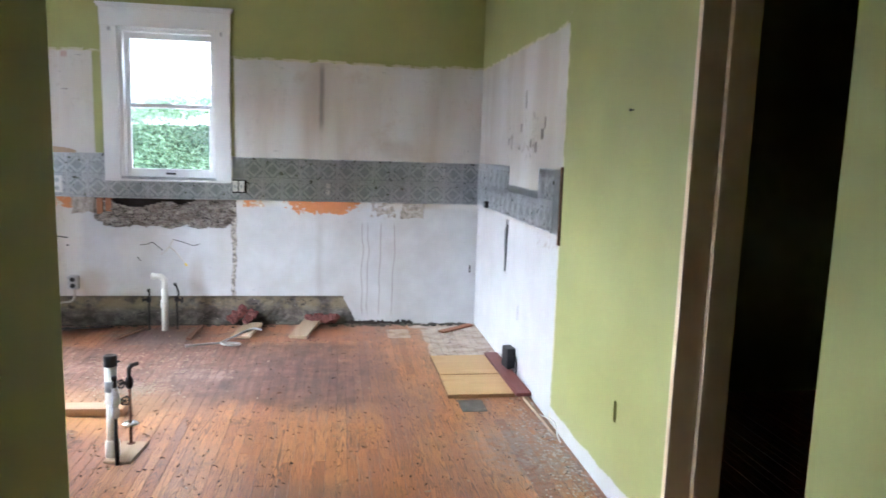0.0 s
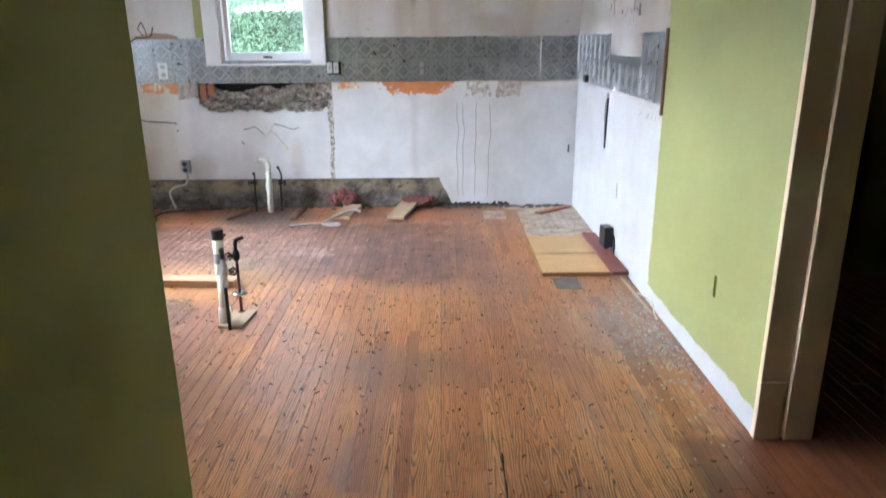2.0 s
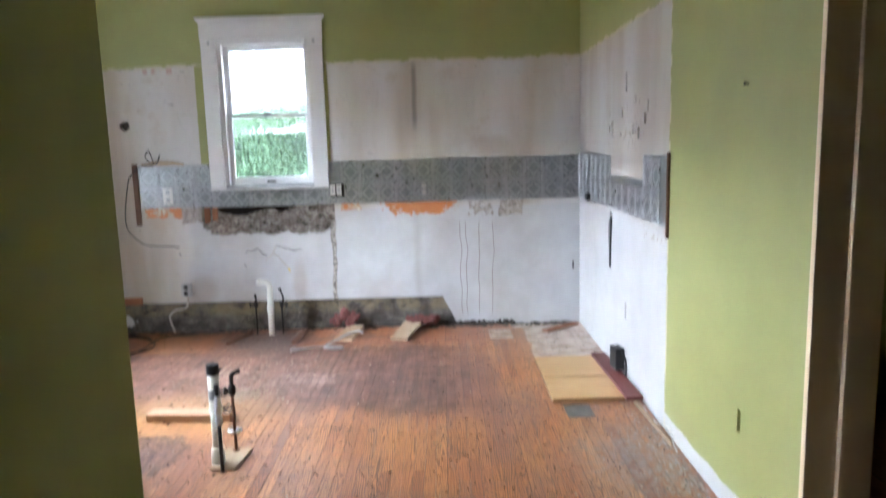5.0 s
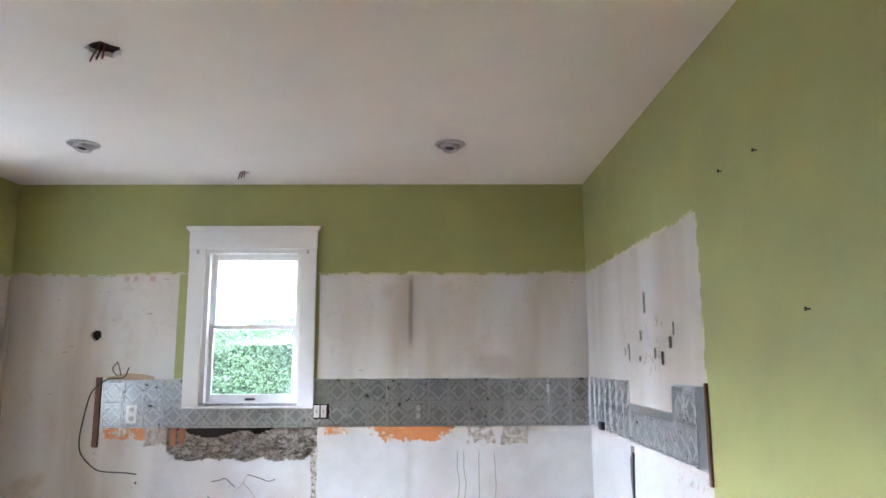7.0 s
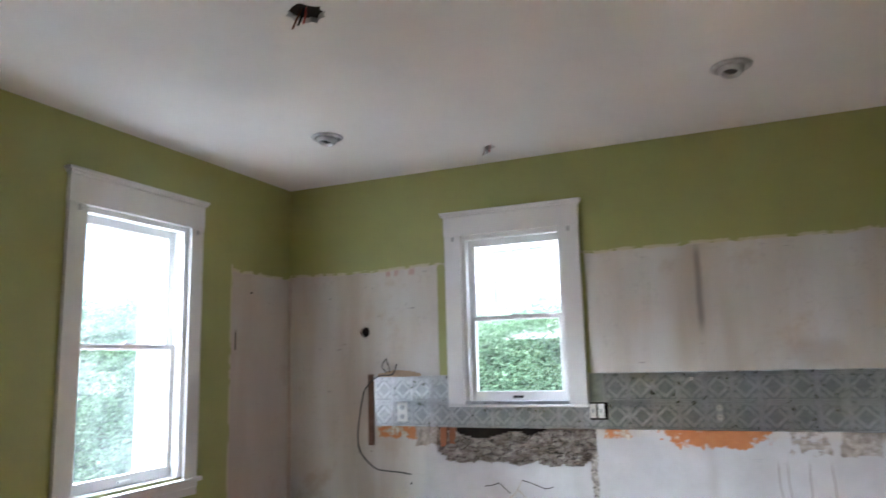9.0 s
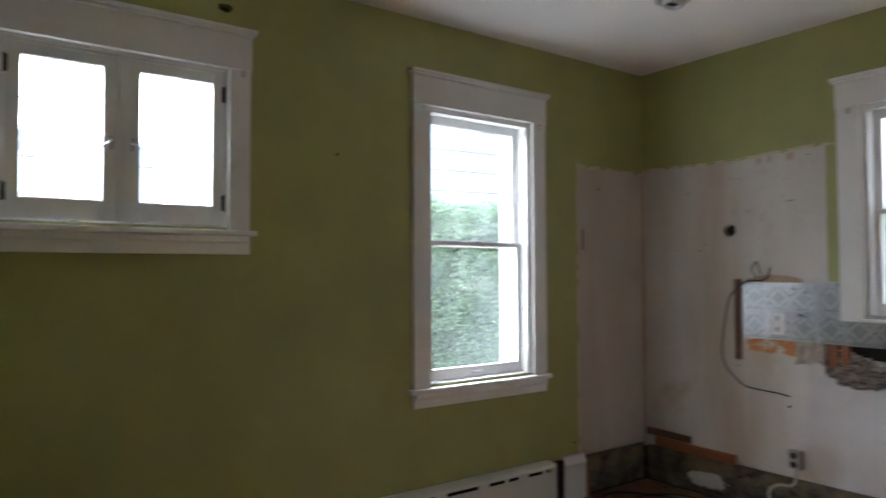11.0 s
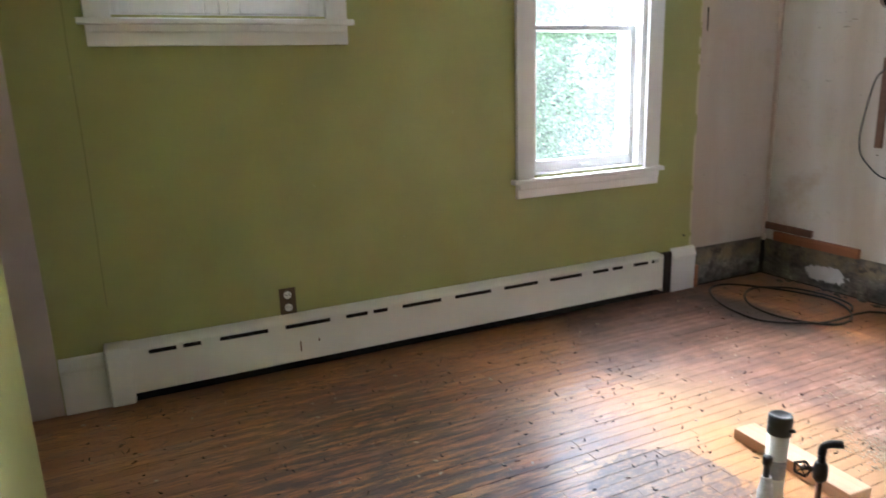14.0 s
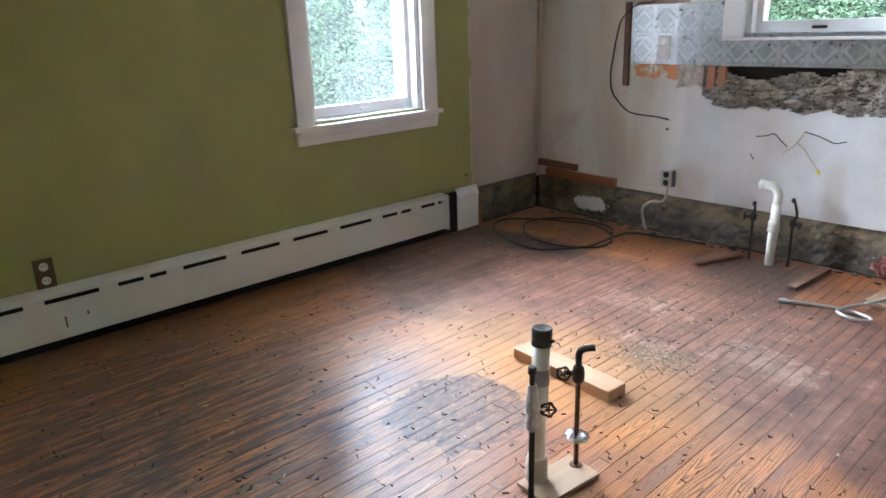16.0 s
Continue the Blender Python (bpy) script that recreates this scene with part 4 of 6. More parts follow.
for nm, a, b, hinge in (("casement", 1.602, 1.961, 1.600), ("casement", 1.995, 2.354, 2.356)):
    sh = sash(win_c, west, nm, a, b, WIN_C[2] + 0.006, WIN_C[3] - 0.014, 0.008, 0.042, 0.050 if a < 1.9 else 0.045, 0.078, 0.050)
    for z in (1.56, 2.0):
        bm = B()
        s = 0.012 if hinge < 2 else -0.012
        bar(bm, west, min(hinge, hinge + s), max(hinge, hinge + s), z - 0.03, z + 0.03, 0.003, 0.009, 0.001)
        turned(bm, west(hinge, z - 0.034, 0.002), (0, 0, 1), [(0.004, 0), (0.004, 0.068)], 8)
        part("hinge", bm, M_IRON, win_c)
for u, turn in ((1.940, -1), (2.014, 1)):
    bm = B()
    bar(bm, west, u - 0.008, u + 0.008, 1.735, 1.785, 0.004, 0.008, 0.001)
    turned(bm, west(u, 1.765, 0.006), (1, 0, 0), [(0.007, 0), (0.006, 0.010), (0.004, 0.014)], 10)
    tube(bm, smooth_line([west(u, 1.765, -0.006), west(u + turn * 0.010, 1.760, -0.012), west(u + turn * 0.028, 1.746, -0.014), west(u + turn * 0.036, 1.738, -0.012)]), 0.004, 7)
    part("latch", bm, M_STEEL, win_c, "small worn metal latch", True)
bracket(win_c, west, 2.42, 2.09)


# ---------------------------------------------------------------- pressed tin
def bead(bm, a, b, w, h):
    """A raised bead on a sheet that lies in x and z and faces -y."""
    a, b = Vector((a[0], 0, a[1])), Vector((b[0], 0, b[1]))
    d = (b - a).normalized()
    n = Vector((-d.z, 0, d.x)) * w / 2
    up = Vector((0, -h, 0))
    old = set(bm.faces)
    rings(bm, [[a - n, a + up * 0.8 - n * 0.45, a + up * 0.8 + n * 0.45, a + n], [b - n, b + up * 0.8 - n * 0.45, b + up * 0.8 + n * 0.45, b + n]], close=False)
    for f in bm.faces:
        if f not in old:
            f.material_index = 1


def tin_tile(w, h, joint=False):
    """A pressed square: lined border, a double-lined diamond, small fans in its corners."""
    bm = B()
    quad(bm, (0, 0, 0), (w, 0, 0), (w, 0, h), (0, 0, h))
    for x in (0.004, 0.0125, w - 0.0045):
        bead(bm, (x, 0), (x, h), 0.0078, 0.0032)
    if joint:
        bead(bm, (0.0, 0), (0.0, h), 0.013, 0.0034)
    for z in (0.0045, h - 0.004, h - 0.0125, h - 0.021):
        bead(bm, (0.016, z), (w - 0.008, z), 0.0066, 0.0026)
    cx, cz, r = w / 2 + 0.004, h / 2 - 0.006, min(w, h) * 0.40
    for q, k in ((r, 0.0085), (r * 0.80, 0.0055)):
        pts = [(cx, cz - q), (cx + q, cz), (cx, cz + q), (cx - q, cz)]
        for a, b in zip(pts, pts[1:] + pts[:1]):
            bead(bm, a, b, k, 0.0016)
    for sx, sz in ((-1, -1), (1, 1), (1, -1), (-1, 1)):
        o = (cx + sx * (w / 2 - 0.014), cz + sz * (h / 2 - 0.018))
        for t in (-0.62, -0.31, 0.0, 0.31, 0.62):
            a = math.atan2(-sz, -sx) + t
            bead(bm, (o[0] + 0.008 * math.cos(a), o[1] + 0.008 * math.sin(a)), (o[0] + 0.028 * math.cos(a), o[1] + 0.028 * math.sin(a)), 0.0055, 0.0018)
    bmesh.ops.recalc_face_normals(bm, faces=bm.faces)
    for f in bm.faces:
        if f.normal.y > 0.3:
            f.normal_flip()
    me = mesh_of("tin_tile", bm, M_TIN)
    me.materials.append(M_TINBEAD)
    return me


TIN_W, TIN_COLS = -1.727, 24
TW, TH = (XE - 0.006 - TIN_W) / TIN_COLS, 0.1515
tile_mesh, joint_mesh = tin_tile(TW, TH), tin_tile(TW, TH, True)


def put_tile(owner, m, me=None):
    ob = new("tin_tile", me or tile_mesh)
    ob.parent = owner
    ob.matrix_parent_inverse = owner.matrix_basis.inverted()
    ob.matrix_basis = m


rnd = random.Random(21)
tin_n = thing("tin_backsplash", (0, YN, 0.92), "pressed tin backsplash with diamond squares, dull silver", "backsplash", "tin backsplash")
bm = B()
for a, b, c, d in ((TIN_W, XE, 0.918, 1.045), (TIN_W, -1.255, 1.045, 1.222), (-0.36, XE, 1.045, 1.222)):
    box(bm, a, b, YN - 0.003, YN - 0.0005, c, d)
part("backing_sheet", bm, M_TIN, tin_n)
for i in range(TIN_COLS):
    for j in range(2):
        x = TIN_W + TW * i
        if j == 1 and -1.33 < x < -0.40:
            continue
        put_tile(tin_n, pose(x, YN - 0.0042 - rnd.uniform(0, 0.0015), 0.919 + TH * j, rnd.uniform(-0.7, 0.7), 0, rnd.uniform(-0.8, 0.8)), joint_mesh if i % 4 == 2 else None)
tin_e = thing("tin_backsplash", (XE, 4.0, 0.92), "pressed tin backsplash with a torn-out upper corner", "backsplash", "tin backsplash")
bm = B()
for a, b, c, d in ((3.05, 4.99, 0.922, 1.115), (3.05, 3.43, 1.115, 1.236), (4.085, 4.99, 1.115, 1.228)):
    box(bm, XE - 0.003, XE - 0.0005, a, b, c, d)
part("backing_sheet", bm, M_TIN, tin_e)
for i in range(14):
    for j in range(2):
        y = 4.99 - TW * i
        if j == 1 and 3.45 < y - TW / 2 < 4.08:
            continue
        put_tile(tin_e, Matrix.Translation((XE - 0.0042 - rnd.uniform(0, 0.002), y, 0.923 + TH * j)) @ pose(0, 0, 0, rnd.uniform(-0.6, 0.6), 0, -90 + rnd.uniform(-1, 1)), joint_mesh if i % 4 == 0 else None)
bm = B()
box(bm, XE - 0.014, XE - 0.004, YN - 0.014, YN - 0.004, 0.918, 1.225, 0.002)
part("corner_strip", bm, M_STEEL, tin_e, "bright metal corner strip")
bm = B()
box(bm, XE - 0.012, XE - 0.0005, 3.030, 3.048, 0.88, 1.25, 0.002)
part("edge_strip", bm, M_BROWNBOARD, tin_e, "dark wooden edge strip")


# ---------------------------------------------------------------- outlets and switches
def outlet(name, label, place, u, v, plate, face, wide=0.07, high=0.115, deep=0.006, category="outlet"):
    ob = thing(name, place(u, v, 0), label, category)
    bm = B()
    bar(bm, place, u - wide / 2, u + wide / 2, v - high / 2, v + high / 2, -deep, -0.0005, 0.002)
    part("plate", bm, plate, ob)
    for dz in (-0.24, 0.24):
        z = v + dz * high
        bm = B()
        turned(bm, place(u, z, -deep), Vector(place(0, 0, -1)) - Vector(place(0, 0, 0)), [(0.0165, 0), (0.0165, 0.003), (0.015, 0.004)], 14)
        s = part("socket", bm, face, ob)
        bm = B()
        for du in (-0.006, 0.006):
            bar(bm, place, u + du - 0.0012, u + du + 0.0012, z - 0.002, z + 0.006, -deep - 0.0046, -deep - 0.0035, 0)
        part("slot", bm, M_BLACK, s)
    return ob


tinface = lambda u, v, w: (u, YN - 0.008 + w, v)
outlet("wall_outlet", "brown metal outlet plate with a white socket above the heater", west, 2.120, 0.306, M_BROWNPLATE, M_OUTLET)
outlet("wall_outlet", "white outlet plate on the pressed tin", tinface, -1.527, 1.005, M_OUTLET, M_STEEL, 0.07, 0.115)
pair = thing("wall_outlet", tinface(-0.315, 1.015, 0), "bare double switch in a dark box beside the window casing", "switch")
bm = B()
bar(bm, tinface, -0.362, -0.262, 0.968, 1.062, -0.006, 0.0, 0.002)
part("box_rim", bm, M_IRON, pair, "dark metal rim")
for u in (-0.342, -0.298):
    bm = B()
    bar(bm, tinface, u - 0.018, u + 0.018, 0.978, 1.056, -0.016, -0.006, 0.003)
    rocker = part("switch_body", bm, M_OUTLET, pair, "pale plastic switch body")
    bm = B()
    bar(bm, tinface, u - 0.006, u + 0.006, 1.006, 1.026, -0.020, -0.0165, 0.001)
    part("toggle", bm, M_STEEL, rocker)
outlet("wall_outlet", "grey outlet without plate on the pressed tin", tinface, 0.31, 1.01, M_STEEL, M_OUTLET, 0.035, 0.10, 0.008)
box_n = outlet("outlet_box", "grey surface outlet box with black sockets above the bared footing", north, -1.443, 0.320, M_STEEL, M_BLACK, 0.066, 0.092, 0.045, "outlet")
bm = B()
tube(bm, smooth_line([(-1.435, 4.965, 0.276), (-1.43, 4.95, 0.235), (-1.455, 4.955, 0.19), (-1.53, 4.96, 0.175), (-1.575, 4.955, 0.13), (-1.56, 4.95, 0.06), (-1.545, 4.955, 0.012)]), 0.0075, 8)
part("cable", bm, M_CABLE, box_n, "bent grey armoured cable", True)
bm = B()
box(bm, XE - 0.03, XE - 0.004, 4.61, 4.675, 0.925, 0.97, 0.003)
solo("outlet_box", bm, M_BLACK, "black open outlet box in the tin backsplash", "outlet")

switch = thing("light_switch", (-1.15, YS, 1.29), "bare old switch without its cover plate", "switch")
bm = B()
box(bm, -1.172, -1.128, YS + 0.004, YS + 0.010, 1.21, 1.372, 0.002)
part("strap", bm, M_STEEL, switch)
bm = B()
box(bm, -1.168, -1.132, YS + 0.010, YS + 0.018, 1.255, 1.325, 0.005)
part("switch_body", bm, M_OUTLET, switch)
bm = B()
box(bm, -1.155, -1.145, YS + 0.018, YS + 0.028, 1.285, 1.305, 0.002)
part("toggle", bm, M_OUTLET, switch)
for z in (1.225, 1.357):
    bm = B()
    turned(bm, (-1.15, YS + 0.010, z), (0, 1, 0), [(0.008, 0), (0.007, 0.004), (0.002, 0.005)], 10)
    part("screw", bm, M_CHROME, switch)
bm = B()
box(bm, -0.612, -0.596, YS + 0.004, YS + 0.012, 0.975, 0.992, 0.003)
box(bm, -0.605, -0.602, YS + 0.004, YS + 0.008, 0.83, 0.975)
solo("coat_hook", bm, M_IRON, "small dark metal hook on the green wall", "hook")

# nails left in the walls
for place, u, v in ((west, 2.855, 1.806), (west, 4.579, 1.769), (west, 4.346, 0.316), (east, 2.787, 1.992), (east, 2.523, 1.985), (east, 2.296, 1.471), (north, -1.474, 0.581)):
    side = Vector(place(0, 0, -1)) - Vector(place(0, 0, 0))
    ob = thing("wall_nail", place(u, v, 0), "small dark iron nail stuck in the plaster", "nail", "nails in the walls")
    bm = B()
    turned(bm, place(u, v, 0.004), side, [(0.0025, 0), (0.0025, 0.016)], 7)
    part("shank", bm, M_IRON, ob)
    bm = B()
    turned(bm, place(u, v, -0.012), side, [(0.0065, 0), (0.0065, 0.002), (0.003, 0.003)], 9)
    part("head", bm, M_IRON, ob)
bm = B()
box(bm, XW - 0.002, XW + 0.001, 4.444, 4.454, 1.41, 1.53)
part("slit", bm, M_LATHSHADE, wall_w, "dark slit at the paint edge")

# ---------------------------------------------------------------- heater below the windows
heater = thing("baseboard_heater", (XW, 2.8, 0), "long white enamelled baseboard heater with dark slots", "heater")
HY0, HY1, HD, HZ = 1.402, 4.143, 0.078, 0.249
slots = []
u = 1.556
for k in range(10):
    slots.append((u, u + (0.193 if k < 9 else 0.172)))
    u += 0.2645
bm = B()
front = lambda u, v, w: (XW + HD - w, u, v)
holes = []
for k, (a, b) in enumerate(slots):
    if k in (0, 3, 8, 9):
        holes += [(a, a + 0.10, 0.208, 0.225), (a + 0.125, b, 0.208, 0.225)]
    else:
        holes.append((a, b, 0.208, 0.225))
slab(bm, front, 1.490, HY1, 0.058, 0.232, 0.0, 0.002, holes)
part("front_panel", bm, M_HEATER, heater)
bm = B()
profile_run(bm, [(0.0, HZ), (0.040, HZ), (0.058, HZ - 0.004), (HD - 0.004, HZ - 0.011), (HD, HZ - 0.018), (HD - 0.003, HZ - 0.018), (0.04, HZ - 0.006), (0.0, HZ - 0.006)],
            [((XW, 1.490, 0), (1, 0, 0)), ((XW, HY1, 0), (1, 0, 0))])
part("top_edge", bm, M_HEATER, heater)
# back plate painted near black as the shade behind the slots
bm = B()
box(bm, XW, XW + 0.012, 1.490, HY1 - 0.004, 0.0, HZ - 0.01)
part("back_plate", bm, M_SLOTSHADE, heater)
bm = B()
for y in np.arange(1.6, 4.05, 0.02):
    box(bm, XW + 0.014, XW + 0.058, y, y + 0.0012, 0.06, 0.15)
tube(bm, [(XW + 0.036, 1.53, 0.105), (XW + 0.036, 4.1, 0.105)], 0.011, 8)
part("fin_tube", bm, M_STEEL, heater, "dusty finned pipe")
bm = B()
box(bm, XW, XW + HD + 0.016, HY0, 1.490, 0.022, HZ + 0.008, 0.009)
part("end_cap", bm, M_HEATER, heater)
bm = B()
box(bm, XW, XW + HD, HY1 - 0.003, HY1, 0.04, HZ - 0.003)
part("end_plate", bm, M_HEATER, heater)
for y in (2.14, 2.22):
    bm = B()
    box(bm, XW + HD, XW + HD + 0.0012, y, y + 0.006, 0.10 + 0.03 * (y > 2.2), 0.145)
    part("rust_mark", bm, M_RUST, heater)
bm = B()
box(bm, XW + 0.002, XW + 0.02, 4.14, 4.258, 0.0, 0.235, 0.002)
solo("dark_gap_board", bm, M_LATHSHADE, "dark bare gap board between heater and baseboard", "board")

# ---------------------------------------------------------------- ceiling lamps
def eyeball(x, y):
    ob = thing("ceiling_lamp", (x, y, H), "unlit recessed eyeball lamp with brushed metal ring", "ceiling lamp", "recessed ceiling lamps")
    bm = B()
    turned(bm, (x, y, H - 0.001), (0, 0, -1), [(0.086, 0), (0.086, 0.004), (0.074, 0.011), (0.062, 0.012), (0.060, 0.004)], 28)
    part("trim_ring", bm, M_STEEL, ob, "", True)
    bm = B()
    turned(bm, (x, y, H + 0.0), (-0.10, -0.22, -1), [(0.056, 0.0), (0.055, 0.012), (0.050, 0.026), (0.042, 0.036), (0.036, 0.038), (0.034, 0.020), (0.02, 0.016)], 24)
    part("eyeball", bm, M_STEEL, ob, "", True)
    bm = B()
    turned(bm, (x - 0.002, y - 0.006, H - 0.016), (-0.10, -0.22, -1), [(0.030, 0), (0.030, 0.006), (0.02, 0.012), (0.004, 0.014)], 16)
    part("bulb", bm, M_BLACK, ob, "unlit lamp face", True)
    return ob


eyeball(-1.511, 4.112)
eyeball(0.505, 4.116)
for name, (x, y), s in (("loose_wires", (-0.85, 2.95), 1.0), ("loose_wires", (-0.79, 4.695), 0.8)):
    ob = thing(name, (x, y, H), "cut wires hanging from a hole in the ceiling", "wires")
    for q, mt in ((-0.030, M_RUST), (0.005, M_REDWIRE), (-0.012, M_IRON)):
        bm = B()
        tube(bm, smooth_line([(x + q * 0.5, y, H + 0.022), (x + q * s, y - 0.01, H - 0.02 * s), (x + q * 1.3 * s, y - 0.02, H - 0.045 * s - abs(q) * 0.4)]), 0.0035, 6)
        part("wire", bm, mt, ob, "", True)


# ---------------------------------------------------------------- pipes where the island sink stood
def handwheel(bm, c, axis, r):
    """A small valve wheel with five spokes."""
    axis = Vector(axis).normalized()
    side = axis.orthogonal().normalized()
    up = axis.cross(side)
    c = Vector(c)
    loop = [c + (side * math.cos(a) + up * math.sin(a)) * (r + 0.0022 * math.cos(5 * a)) for a in np.linspace(0, 2 * math.pi, 21)]
    tube(bm, loop, r * 0.19, 6)
    for k in range(5):
        a = 2 * math.pi * k / 5
        tube(bm, [c, c + (side * math.cos(a) + up * math.sin(a)) * r], r * 0.12, 5)
    turned(bm, c - axis * 0.006, axis, [(r * 0.3, 0), (r * 0.3, 0.010), (r * 0.15, 0.013)], 10)


PX, PY = -0.525, 2.795
drain = thing("drain_pipe", (PX, PY, 0), "white plastic drain pipe with a black cap, standing from the floor", "pipe")
lean = Vector((-0.004, 0.022, 0.42)).normalized()
along = lambda h: Vector((PX, PY, 0)) + lean * h
bm = B()
turned(bm, along(-0.01), lean, [(0.0281, 0), (0.0281, 0.075), (0.0265, 0.088), (0.0218, 0.092)], 24)
part("base_coupling", bm, M_PVC, drain, "", True)
bm = B()
turned(bm, along(0.08), lean, [(0.0203, 0), (0.0203, 0.175)], 24)
part("lower_pipe", bm, M_PVC, drain, "", True)
bm = B()
turned(bm, along(0.235), lean, [(0.0203, 0), (0.0246, 0.002), (0.0246, 0.012), (0.0230, 0.016), (0.0230, 0.165)], 24)
part("upper_pipe", bm, M_PVC, drain, "", True)
bm = B()
turned(bm, along(0.285), lean, [(0.0228, 0), (0.0236, 0.001), (0.0236, 0.044), (0.0228, 0.045)], 24)
part("tape", bm, M_TAPE, drain, "grey tape wound round the pipe", True)
bm = B()
turned(bm, along(0.39), lean, [(0.0234, 0), (0.0261, 0.002), (0.0261, 0.014), (0.0248, 0.017), (0.0248, 0.020), (0.0261, 0.023), (0.0261, 0.044), (0.0234, 0.048), (0.0203, 0.046), (0.0031, 0.042)], 24)
tube(bm, [along(0.408) + Vector((0.026, 0, 0)), along(0.412) + Vector((0.036, 0.004, 0.0))], 0.005, 6)
part("rubber_cap", bm, M_BLACK, drain, "black rubber cap with a clamp", True)

hot = thing("supply_pipe", (-0.490, 2.735, 0), "dark supply pipe with a plastic-wrapped valve", "pipe", "island supply pipes")
bm = B()
tube(bm, [(-0.490, 2.735, -0.01), (-0.491, 2.737, 0.21)], 0.0075, 10)
part("riser", bm, M_IRON, hot, "", True)
bm = B()
turned(bm, (-0.491, 2.737, 0.20), (0, 0.01, 1), [(0.012, 0), (0.015, 0.01), (0.016, 0.03), (0.013, 0.045), (0.017, 0.06), (0.0165, 0.085), (0.012, 0.11), (0.010, 0.125)], 12)
for v in bm.verts:
    v.co += Vector((noise.noise(v.co * 60), noise.noise(v.co * 60 + Vector((5, 0, 0))), 0)) * 0.005
part("plastic_wrap", bm, M_FILM, hot, "crumpled clear plastic wrap")
bm = B()
tube(bm, [(-0.491, 2.737, 0.31), (-0.492, 2.738, 0.372)], 0.007, 10)
turned(bm, (-0.492, 2.738, 0.354), (0, 0, 1), [(0.0105, 0), (0.0105, 0.018), (0.008, 0.019)], 10)
part("outlet_stub", bm, M_IRON, hot, "", True)
bm = B()
tube(bm, [(-0.491, 2.737, 0.262), (-0.462, 2.758, 0.262)], 0.007, 8)
part("valve_stem", bm, M_CHROME, hot, "", True)
bm = B()
handwheel(bm, (-0.458, 2.758, 0.262), (0.62, -0.76, 0.15), 0.0165)
part("handwheel", bm, M_IRON, hot)

cold = thing("supply_pipe", (-0.487, 2.915, 0), "dark iron supply pipe with elbow, valve and chrome flange", "pipe", "island supply pipes")
bm = B()
tube(bm, [(-0.487, 2.915, -0.01), (-0.487, 2.914, 0.27)], 0.0068, 10)
part("riser", bm, M_RUST, cold, "", True)
bm = B()
tube(bm, [(-0.487, 2.914, 0.26), (-0.487, 2.914, 0.345)], 0.0085, 10)
turned(bm, (-0.487, 2.914, 0.262), (0, 0, 1), [(0.010, 0), (0.016, 0.008), (0.017, 0.03), (0.014, 0.045), (0.010, 0.05)], 12)
part("valve_body", bm, M_IRON, cold, "", True)
bm = B()
tube(bm, smooth_line([(-0.487, 2.914, 0.33), (-0.486, 2.915, 0.348), (-0.478, 2.924, 0.358), (-0.458, 2.942, 0.362)]), 0.0092, 10)
part("elbow", bm, M_IRON, cold, "", True)
bm = B()
tube(bm, [(-0.487, 2.914, 0.29), (-0.512, 2.892, 0.29)], 0.006, 8)
handwheel(bm, (-0.514, 2.888, 0.288), (0.5, -0.85, 0.1), 0.017)
part("handwheel", bm, M_IRON, cold)
bm = B()
turned(bm, (-0.487, 2.9145, 0.100), (0.08, 0, 1), [(0.011, 0.0), (0.034, 0.001), (0.035, 0.004), (0.024, 0.010), (0.011, 0.014)], 20)
part("flange", bm, M_CHROME, cold, "loose chrome flange", True)
bm = B()
turned(bm, (-0.487, 2.915, 0.012), (0, 0, 1), [(0.018, 0), (0.017, 0.003), (0.008, 0.004)], 12)
part("rust_ring", bm, M_RUST, cold, "", True)
bm = B()
box(bm, -0.055, 0.055, -0.095, 0.10, 0.0, 0.012, 0.002, pose(-0.484, 2.835, 0.001, 0, 0, -6))
solo("plywood_patch", bm, M_GREYBOARD, "small plywood patch round the pipes on the floor", "wood board")

bm = B()
box(bm, -0.211, 0.211, -0.044, 0.044, 0.0, 0.039, 0.003, pose(-0.828, 3.312, 0.0005, 0, 0, -3.2))
solo("lumber_block", bm, M_STUD, "short thick offcut of pale lumber lying on the floor", "wood block")

# ---------------------------------------------------------------- wall drain and taps below the window
sink = thing("drain_pipe", (-0.812, 4.86, 0), "white plastic sink drain with an elbow, standing by the wall", "pipe")
bm = B()
tube(bm, [(-0.812, 4.86, -0.01), (-0.808, 4.86, 0.30)], 0.0212, 16)
part("riser", bm, M_PVC, sink, "", True)
bm = B()
turned(bm, (-0.811, 4.86, 0.165), (0.012, 0, 1), [(0.0216, 0), (0.0256, 0.003), (0.0256, 0.024), (0.0240, 0.028), (0.0264, 0.032), (0.0264, 0.052), (0.0216, 0.056)], 18)
part("coupling", bm, M_PVC, sink, "", True)
bm = B()
tube(bm, smooth_line([(-0.808, 4.86, 0.27), (-0.806, 4.86, 0.33), (-0.810, 4.858, 0.362), (-0.832, 4.854, 0.386), (-0.868, 4.85, 0.388)]), 0.0195, 14)
part("elbow", bm, M_PVC, sink, "", True)
bm = B()
turned(bm, (-0.866, 4.85, 0.388), (-1, -0.05, 0), [(0.0192, 0), (0.0228, 0.003), (0.0228, 0.022), (0.0176, 0.026), (0.0160, 0.006)], 16)
part("nut", bm, M_PVC, sink, "", True)
